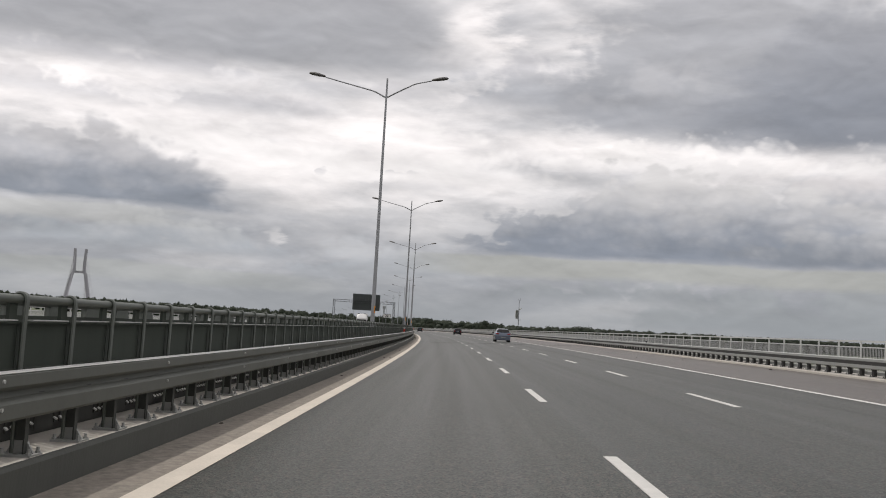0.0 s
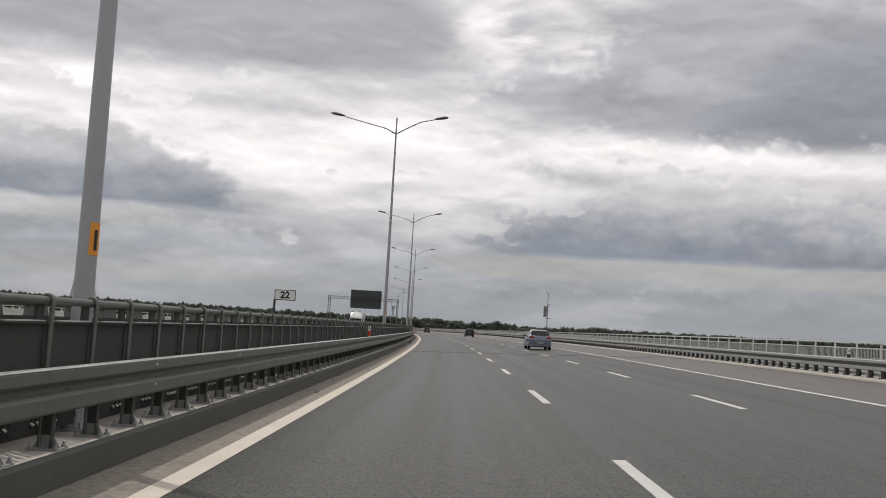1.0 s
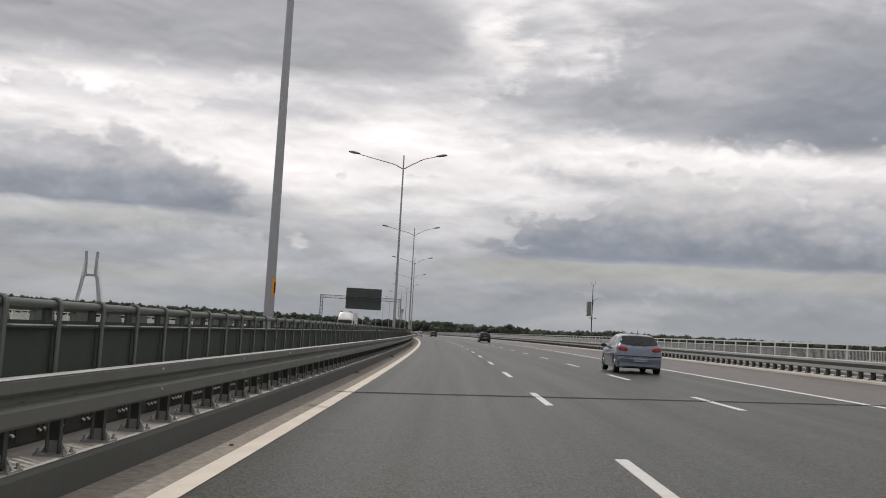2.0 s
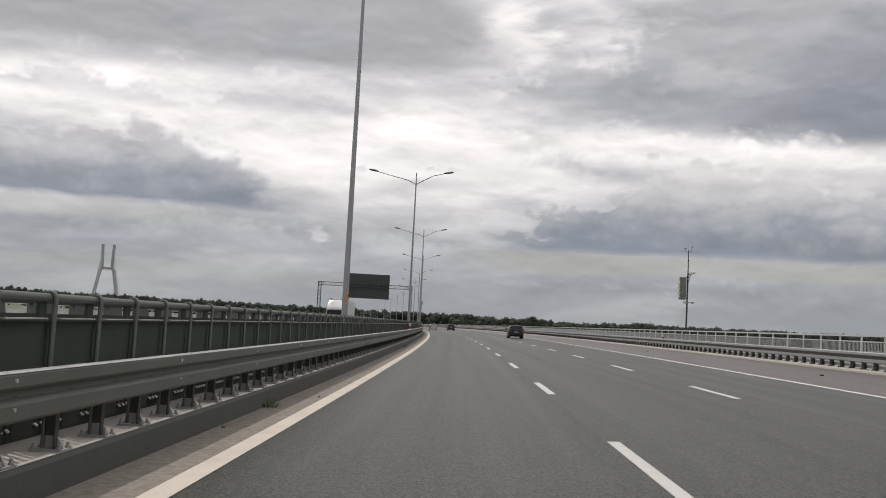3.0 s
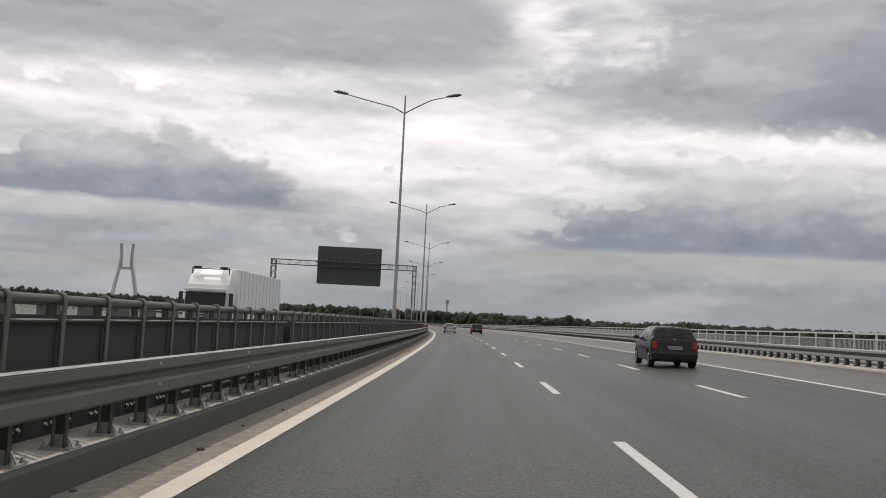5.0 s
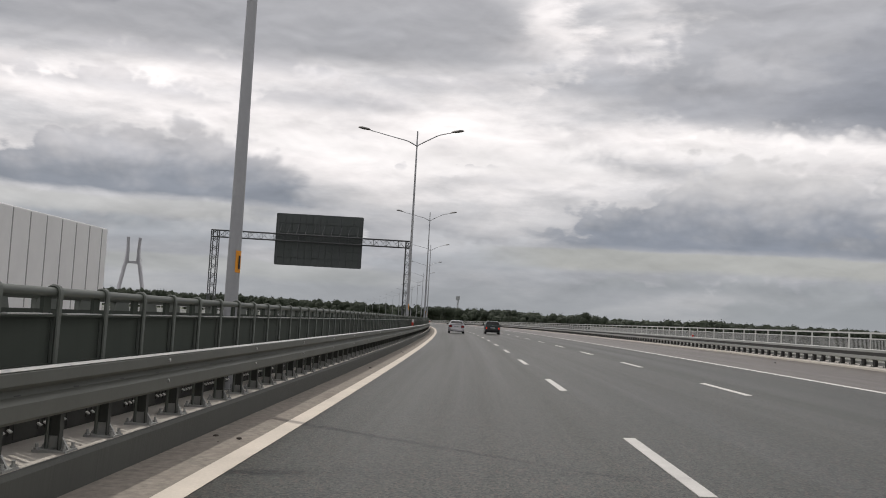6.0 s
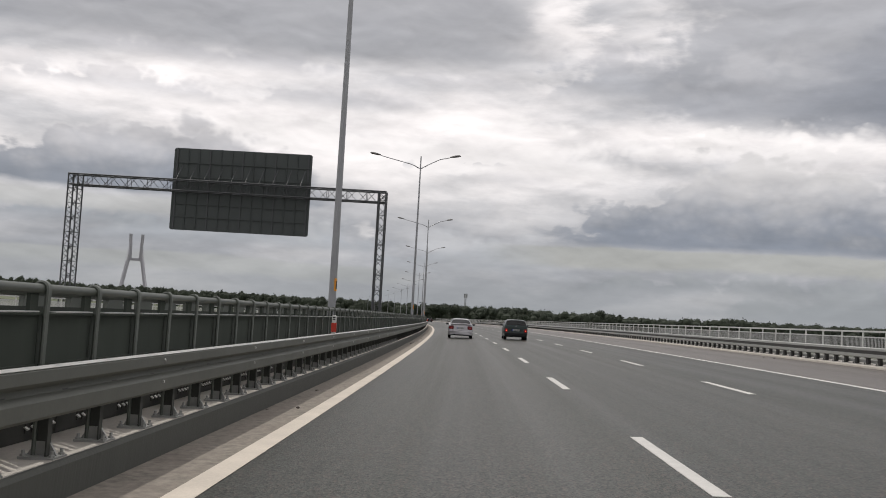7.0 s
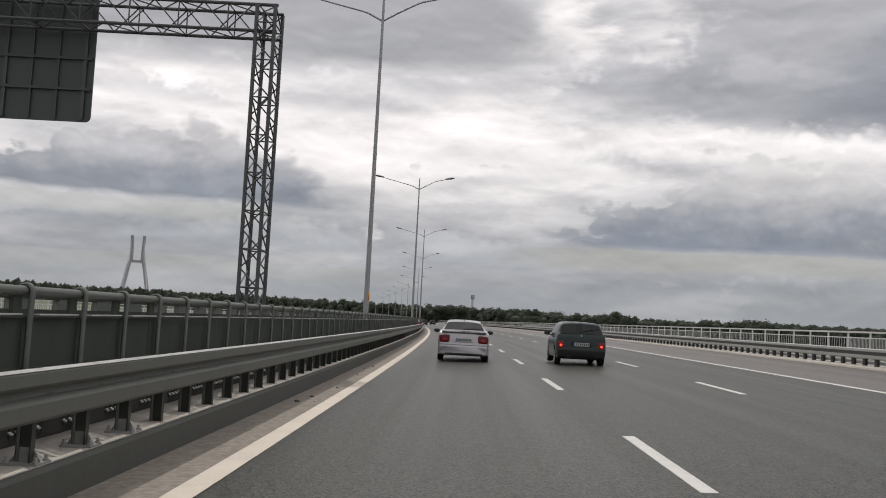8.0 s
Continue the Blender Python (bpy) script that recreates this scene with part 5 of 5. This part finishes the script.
def car(name, m, label, group, paint, shell, rear_glass, side_glass, tail, tail_mat, plate_z, bumper_z, windscreen, lit=False, bumper=None, wing=0.0, strip_z=0.0, mirrors=(2.6, 0.98), sag=0.0):
    """A car: local x right, y forward, origin on the road under the middle of the tail."""
    t = thing(name, m, label, "car", group)
    body = part("body", shell.mesh(), paint, t, "", True)
    y0, y1, k = rear_glass
    part("rear_window", shell.pane(y0, y1, k, 22 - k, 0.008, 22, 10, round_=0.14, sag=sag), GLASS, t, "dark rear window", True)
    part("windscreen", shell.pane(windscreen[0], windscreen[1], 8.15, 13.85, 0.008, 16, 8, round_=0.06), GLASS, t, "dark windscreen", True)
    for sd in (1, -1):
        for a, b, la, lb in side_glass:
            k0, k1 = (5.30, 7.75) if sd > 0 else (16.70, 14.25)
            part("side_window", shell.pane(a, b, k0, k1, 0.007, 9, 12, la, lb, 0.10), GLASS, t, "dark side window", True)
        x = sd * (shell.half - 0.012)
        for wy in shell.wheels:
            wheel(t, x, wy, shell.r, sd, ALLOY)
        # sill, door gap, handle, mirror
        g = shell.pane(shell.wheels[0] + 1.25 * shell.r, shell.wheels[1] - 1.25 * shell.r, 1.2 if sd > 0 else 20.8, 2.10 if sd > 0 else 19.9, 0.004, 4, 12)
        part("sill", g, TRIM, body, "dark sill")
        for yy in (side_glass[0][1] + 0.03, side_glass[-1][1] + 0.02):
            g = shell.pane(yy, yy + 0.012, 2.6 if sd > 0 else 19.4, 5.2 if sd > 0 else 16.8, 0.003, 10, 2)
            part("door_gap", g, TRIM, body, "narrow dark door gap")
        p = shell.point(side_glass[0][1] + 0.22, 4.4 if sd > 0 else 17.6)
        g = Geo()
        g.box(p.x + sd * 0.012, p.y, p.z - 0.02, 0.03, 0.18, 0.035)
        rounded(part("door_handle", g, paint, t, "door handle in the body colour"), 0.008)
        my, mz = mirrors
        g = Geo()
        cx = sd * (shell.half + 0.09)
        g.loft([[Vector((cx + 0.105 * q * math.copysign(abs(math.cos(a)) ** 0.7, math.cos(a)), my + dy, mz + 0.066 * q * math.copysign(abs(math.sin(a)) ** 0.7, math.sin(a)))) for a in np.linspace(0, 2 * math.pi, 16, endpoint=False)] for dy, q in ((-0.03, 0.90), (-0.025, 1.0), (0.02, 0.98), (0.06, 0.75), (0.085, 0.3))])
        g.box(sd * (shell.half - 0.01), my, mz - 0.04, 0.16, 0.05, 0.035)
        part("door_mirror", g, TRIM, t, "black door mirror", True)
        # tail lamps
        line = [(sd * x, z) for x, z in tail]
        tl = part("tail_light", shell.tail(line), tail_mat, t, "red tail light", True)
        cx, cz = sum(p[0] for p in line) / len(line), sum(p[1] for p in line) / len(line)
        hz = max(p[1] for p in tail) - min(p[1] for p in tail)
        if lit:
            g = Geo()
            g.lathe([(0.010, -0.014), (0.034, -0.008), (0.040, 0.0)], 14, "y", (cx, shell.back(cx, cz - 0.05) - 0.018, cz - hz * 0.10))
            part("lit_bulb", g, BRAKE, tl, "lit red lamp", True)
        else:
            inner = [(cx + (x - cx) * 0.42, cz - hz * 0.14 + (z - cz) * 0.34) for x, z in line]
            part("reflector", shell.tail(inner, 0.022, 0.0), REFLECTOR, tl, "paler reflector in the lens", True)
    w = shell.half
    # rear bumper: its own skin a little proud of the tail
    if bumper is not None:
        part("rear_bumper", shell.tail(rounded_outline(-w * 0.985, w * 0.985, 0.27, bumper_z, 9, 0, 40), 0.035, 0.10), bumper, t, "black plastic rear bumper", True)
    gap = Geo()
    pts = []
    for i in range(25):
        x = (-1 + 2 * i / 24) * w * 0.955
        pts.append((x, shell.back(x, bumper_z) - 0.006, bumper_z))
    gap.pipe(pts, [0.007] * 25, 5)
    part("bumper_gap", gap, TRIM, body, "dark gap over the bumper")
    if strip_z:
        g = Geo()
        pts = [((-1 + 2 * i / 24) * w * 0.94, shell.back((-1 + 2 * i / 24) * w * 0.94, strip_z) - 0.008, strip_z) for i in range(25)]
        g.pipe(pts, [0.020] * 25, 6)
        part("bumper_strip", g, TRIM, body, "dark rubbing strip")
    # tailgate gap under the rear window
    lowest = shell.point(y0, 11).z
    for sd in (1, -1):
        g = Geo()
        pts = []
        for i in range(9):
            z = bumper_z + 0.02 + (lowest - bumper_z - 0.05) * i / 8
            x = sd * (w * 0.60 + 0.04 * i / 8)
            pts.append((x, shell.back(x, z) - 0.003, z))
        g.pipe(pts, [0.004] * 9, 4)
        part("boot_gap", g, TRIM, body, "dark edge of the tailgate")
    # number plate in its recess
    yp = min(shell.back(0.26, plate_z), shell.back(0.0, plate_z)) - (0.046 if bumper is not None and plate_z < bumper_z else 0.0)
    part("plate_recess", shell.tail(rounded_outline(-0.34, 0.34, plate_z - 0.085, plate_z + 0.085, 7), 0.006, 0.02), bumper or paint, body, "plate recess", True)
    g = Geo()
    g.box(0, yp - 0.016, plate_z, 0.52, 0.012, 0.114)
    pl = part("number_plate", g, PLATE, t, "white number plate with plain bars")
    g = Geo()
    g.box(-0.24, yp - 0.0235, plate_z, 0.035, 0.004, 0.108)
    part("plate_band", g, EUBLUE, pl, "blue band")
    for i in range(7):
        g = Geo()
        g.box(-0.17 + i * 0.062 + (0.02 if i > 1 else 0), yp - 0.0235, plate_z, 0.030, 0.004, 0.066)
        part("plate_bar", g, BLACK, pl)
    # underside, lower valance, exhaust
    g = Geo()
    g.box(0, shell.length / 2, 0.36, w * 1.42, shell.length - 0.5, 0.32)
    part("underside", g, TRIM, body, "dark underside and wheel wells")
    part("valance", shell.tail(rounded_outline(-w * 0.72, w * 0.72, 0.255, 0.292, 6, 0, 24), 0.006, 0.10), TRIM, body, "dark lower valance")
    g = Geo()
    g.tube((-0.42, -0.03, 0.27), (-0.42, 0.3, 0.27), 0.036, None, 12)
    part("exhaust", g, TRIM, t, "exhaust pipe", True)
    # wiper and aerial
    g = Geo()
    p, q = shell.point(y0 + 0.05, 11) + Vector((0, -0.03, 0.01)), shell.point(y0 + 0.16, 9.0 if not sag else 11.4) + Vector((0, -0.03, 0.02))
    g.tube(p, q, 0.012, 0.007, 5)
    part("rear_wiper", g, TRIM, t, "black rear wiper")
    g = Geo()
    p = shell.point(y1 + 0.22, 11)
    g.tube(p, p + Vector((0.02, -0.10, 0.20)), 0.012, 0.004, 6)
    part("aerial", g, TRIM, t, "short roof aerial")
    # small badge
    g = Geo()
    bz = lowest - 0.07
    g.lathe([(0.012, -0.008), (0.034, -0.004), (0.036, 0.0)], 14, "y", (0, shell.back(0, bz) - 0.002, bz))
    part("badge", g, ALLOY, t, "small round metal badge", True)
    if wing:
        g = Geo()
        rings = []
        for i in range(15):
            f = -1 + 2 * i / 14
            x, z = f * w * 0.86, wing - 0.05 * abs(f) ** 5
            b = 0.02 + shell.bow(x, 0.1)
            rings.append([Vector((x, b, z)), Vector((x, b + 0.20, z - 0.015)), Vector((x, b + 0.20, z + 0.02)), Vector((x, b + 0.02, z + 0.028))])
        g.loft(rings)
        part("rear_spoiler", g, paint, t, "low boot spoiler", True)
        g = Geo()
        g.box(0, 0.035, wing - 0.004, 0.28, 0.02, 0.02)
        part("stop_lamp", g, TAIL_DARK, t, "unlit high stop lamp")
    return t


BUMPER = plain("dark_grey_bumper", (0.012, 0.013, 0.014), 0.6, 0, 0, 0.2)
REFLECTOR = plain("pale_red_reflector", (0.24, 0.022, 0.020), 0.2, 0, 0.0, 0.3)


def car_paint(name, base, metal, gloss=1.0):
    return plain(name, base, 0.28, metal, gloss, 0.5 * gloss, vary=0.03)


HATCH = Shell(4.17, 1.73,
              [(0, 0.56), (0.03, 0.62), (0.05, 0.68), (0.07, 0.80), (0.10, 0.92), (0.14, 0.99), (0.20, 1.06), (0.58, 1.385), (0.80, 1.435), (1.5, 1.475), (2.1, 1.455), (2.5, 1.36), (3.05, 0.98), (3.2, 0.94), (3.7, 0.84), (4.0, 0.70), (4.12, 0.58), (4.17, 0.50)],
              [(0, 1.0), (0.6, 0.985), (2.9, 0.89), (4.2, 0.8)],
              [(0, 0.70), (0.05, 0.76), (0.14, 0.785), (0.35, 0.71), (0.62, 0.62), (1.0, 0.60), (2.1, 0.60), (2.5, 0.64), (3.05, 0.74), (3.6, 0.72), (4.0, 0.6), (4.17, 0.45)],
              [(0, 0.79), (0.05, 0.825), (0.3, 0.858), (0.6, 0.865), (3.2, 0.865), (3.7, 0.83), (4.0, 0.74), (4.17, 0.58)], (0.72, 3.27), 0.315)
blue = car("hatchback_car", stand(110.15, 5.06, 0.0), "blue-grey metallic three-door hatchback driving on the road", "cars on the carriageway", car_paint("blue_grey_paint", (0.105, 0.128, 0.170), 0.55),
           HATCH, (0.17, 0.62, 8.25), [(0.78, 1.36, 0.02, -0.05), (1.44, 2.80, 0.02, -0.42)], rounded_outline(0.44, 0.835, 0.83, 0.985, 2.2, 0.018), TAIL, 0.515, 0.60, (2.22, 2.98), strip_z=0.655, mirrors=(2.55, 0.99), sag=0.10)

LIFTBACK = Shell(4.4, 1.75,
                 [(0, 0.50), (0.03, 0.56), (0.05, 0.62), (0.07, 0.78), (0.10, 0.92), (0.15, 0.985), (0.20, 1.0), (0.42, 1.03), (1.02, 1.33), (1.35, 1.385), (1.9, 1.40), (2.5, 1.35), (3.15, 0.98), (3.3, 0.94), (3.9, 0.82), (4.25, 0.68), (4.4, 0.50)],
                 [(0, 1.0), (0.6, 0.985), (3.0, 0.90), (4.4, 0.8)],
                 [(0, 0.68), (0.05, 0.74), (0.15, 0.765), (0.42, 0.735), (1.02, 0.585), (1.4, 0.57), (2.4, 0.58), (3.15, 0.72), (3.8, 0.70), (4.2, 0.58), (4.4, 0.42)],
                 [(0, 0.80), (0.05, 0.835), (0.3, 0.867), (0.6, 0.875), (3.4, 0.875), (3.9, 0.83), (4.2, 0.75), (4.4, 0.57)], (0.78, 3.34), 0.305)
silver = car("sedan_car", stand(324.0, -1.95, 0.0), "silver five-door saloon car driving in the fast lane", "cars on the carriageway", car_paint("silver_paint", (0.36, 0.35, 0.365), 0.5),
             LIFTBACK, (0.47, 1.00, 8.35), [(0.95, 1.75, 0.02, -0.02), (1.82, 2.90, 0.0, -0.42)], rounded_outline(0.475, 0.825, 0.635, 0.885, 5.0, -0.01), TAIL_DARK, 0.735, 0.565, (2.55, 3.08), wing=1.045, mirrors=(2.65, 0.98))

BOXY = Shell(3.75, 1.64,
             [(0, 0.48), (0.03, 0.54), (0.05, 0.60), (0.07, 0.74), (0.10, 0.88), (0.14, 0.96), (0.18, 1.01), (0.44, 1.35), (0.56, 1.395), (1.5, 1.42), (2.0, 1.40), (2.3, 1.31), (2.85, 0.96), (3.0, 0.92), (3.5, 0.80), (3.68, 0.66), (3.75, 0.52)],
             [(0, 0.99), (0.6, 0.97), (2.8, 0.90), (3.75, 0.8)],
             [(0, 0.68), (0.05, 0.73), (0.14, 0.745), (0.44, 0.635), (0.8, 0.615), (2.0, 0.615), (2.3, 0.64), (2.85, 0.70), (3.4, 0.67), (3.75, 0.5)],
             [(0, 0.785), (0.05, 0.805), (0.3, 0.818), (3.0, 0.82), (3.4, 0.79), (3.75, 0.61)], (0.60, 2.95), 0.28, 0.07, 0.18)
BOXY_SIDES = [(0.58, 1.02, 0.02, -0.04), (1.08, 1.62, 0.0, 0.0), (1.68, 2.66, 0.0, -0.38)]
green = car("hatchback_car", stand(323.1, 1.88, 0.0), "dark green boxy hatchback with its brake lights lit", "cars on the carriageway", car_paint("dark_green_paint", (0.008, 0.019, 0.018), 0.0, 0.35),
            BOXY, (0.19, 0.43, 8.25), BOXY_SIDES, rounded_outline(0.565, 0.755, 0.555, 0.775, 6.0), TAIL, 0.69, 0.525, (2.06, 2.80), lit=True, bumper=BUMPER, mirrors=(2.42, 0.99))
dark = car("hatchback_car", stand(216.0, 5.30, 0.0), "black hatchback car driving in the slow lane", "cars on the carriageway", car_paint("black_paint", (0.007, 0.007, 0.009), 0.0, 0.3),
           BOXY, (0.19, 0.43, 8.25), BOXY_SIDES, rounded_outline(0.60, 0.755, 0.60, 0.90, 6.0), TAIL, 0.69, 0.525, (2.06, 2.80), bumper=BUMPER, mirrors=(2.42, 0.99))
copy_thing(dark, stand(560, -1.9, 0.0))
copy_thing(dark, stand(590, 2.0, 0.0))


def truck():
    t = thing("lorry", stand(237.0, -16.4, 0.39, 180), "white lorry with a tall box trailer on the opposite carriageway", "lorry")
    g = Geo()
    g.loft([ring_at(w, le, cy, z, 9.0) for w, le, cy, z in ((1.20, 1.08, -1.1, 0.42), (1.25, 1.12, -1.12, 0.9), (1.25, 1.12, -1.12, 1.75), (1.24, 1.06, -1.17, 2.45), (1.20, 0.98, -1.24, 2.95))])
    cab = part("cab", g, WHITE, t, "white cab", True)
    g = Geo()
    g.loft([[Vector((x * k, y, z)) for x, y, z in ((-1.0, y0 - 0.25, z0), (-0.55, y0, z0), (0.55, y0, z0), (1.0, y0 - 0.25, z0))] + [Vector((x * k, y1, z0 - 0.05)) for x in (1.0, 0.55, -0.55, -1.0)] for k, y0, y1, z0 in ((1.18, -0.30, -2.1, 2.95), (1.17, -0.55, -2.1, 3.25), (1.12, -0.95, -2.1, 3.60), (1.05, -1.3, -2.1, 3.85))])
    part("air_deflector", g, WHITE, t, "white roof deflector")
    g = Geo()
    for x in (-0.75, 0.75):
        g.box(x, -0.9, 3.92, 0.42, 0.2, 0.14)
    g.box(0, -0.95, 3.86, 2.1, 0.06, 0.05)
    for x in (-1.05, 1.05):
        g.box(x, -0.95, 3.75, 0.06, 0.06, 0.4)
    part("lamp_bar", g, TRIM, t, "dark bar of roof lamps")
    g = Geo()
    g.add([(x, y, z) for y, z in ((0.035, 1.72), (-0.085, 2.52)) for x in (-1.13, 1.13)] + [(x, y - 0.03, z) for y, z in ((0.035, 1.72), (-0.085, 2.52)) for x in (-1.13, 1.13)], [(0, 1, 3, 2), (6, 7, 5, 4), (0, 4, 5, 1), (2, 3, 7, 6), (0, 2, 6, 4), (1, 5, 7, 3)])
    part("windscreen", g, GLASS, t, "dark windscreen")
    g = Geo()
    g.box(0, 0.06, 2.66, 2.35, 0.30, 0.14)
    rounded(part("sun_visor", g, WHITE, cab, "white sun visor over the windscreen"), 0.03)
    g = Geo()
    g.box(0, 0.03, 1.22, 2.1, 0.06, 0.72)
    grille = part("grille", g, TRIM, t, "black grille")
    for k in range(4):
        g = Geo()
        g.box(0, 0.07, 1.0 + 0.15 * k, 2.0, 0.02, 0.035)
        part("slat", g, WHITE, grille)
    g = Geo()
    g.box(0, 0.05, 0.58, 2.46, 0.22, 0.36)
    bumper = rounded(part("bumper", g, WHITE, t, "white front bumper"), 0.05)
    for x in (-0.95, 0.95):
        g = Geo()
        g.box(x, 0.165, 0.62, 0.42, 0.03, 0.20)
        part("headlight", g, ALLOY, bumper, "clear headlight")
        g = Geo()
        g.box(x / 0.95 * 1.42, -0.15, 2.1, 0.20, 0.18, 0.80)
        g.tube((x / 0.95 * 1.2, -0.2, 2.45), (x / 0.95 * 1.42, -0.15, 2.45), 0.03, None, 6)
        part("door_mirror", g, TRIM, t, "tall black mirror")
    g = Geo()
    g.box(0, -9.5, 2.50, 2.5, 13.6, 2.95)
    box = rounded(part("trailer", g, WHITE, t, "tall white box trailer"), 0.04)
    for k in range(12):
        for sd in (1, -1):
            g = Geo()
            g.box(sd * 1.256, -3.2 - 1.14 * k, 2.5, 0.012, 0.05, 2.85)
            part("rib", g, STEEL_R, box)
    for y in (-1.2, -4.0, -11.5, -12.8, -14.1):
        for sd in (1, -1):
            g = Geo()
            g.lathe([(0.28, -0.10), (0.30, -0.15), (0.48, -0.15), (0.5, -0.12), (0.5, 0.12), (0.48, 0.15), (0.30, 0.15), (0.28, 0.10)], 20, "x", (sd * 1.05, y, 0.5))
            part("wheel", g, TYRE, t, "black wheel", True)
    g = Geo()
    g.box(0, -8.5, 0.90, 0.9, 14.5, 0.25)
    part("chassis", g, TRIM, t, "dark chassis frame")


truck()
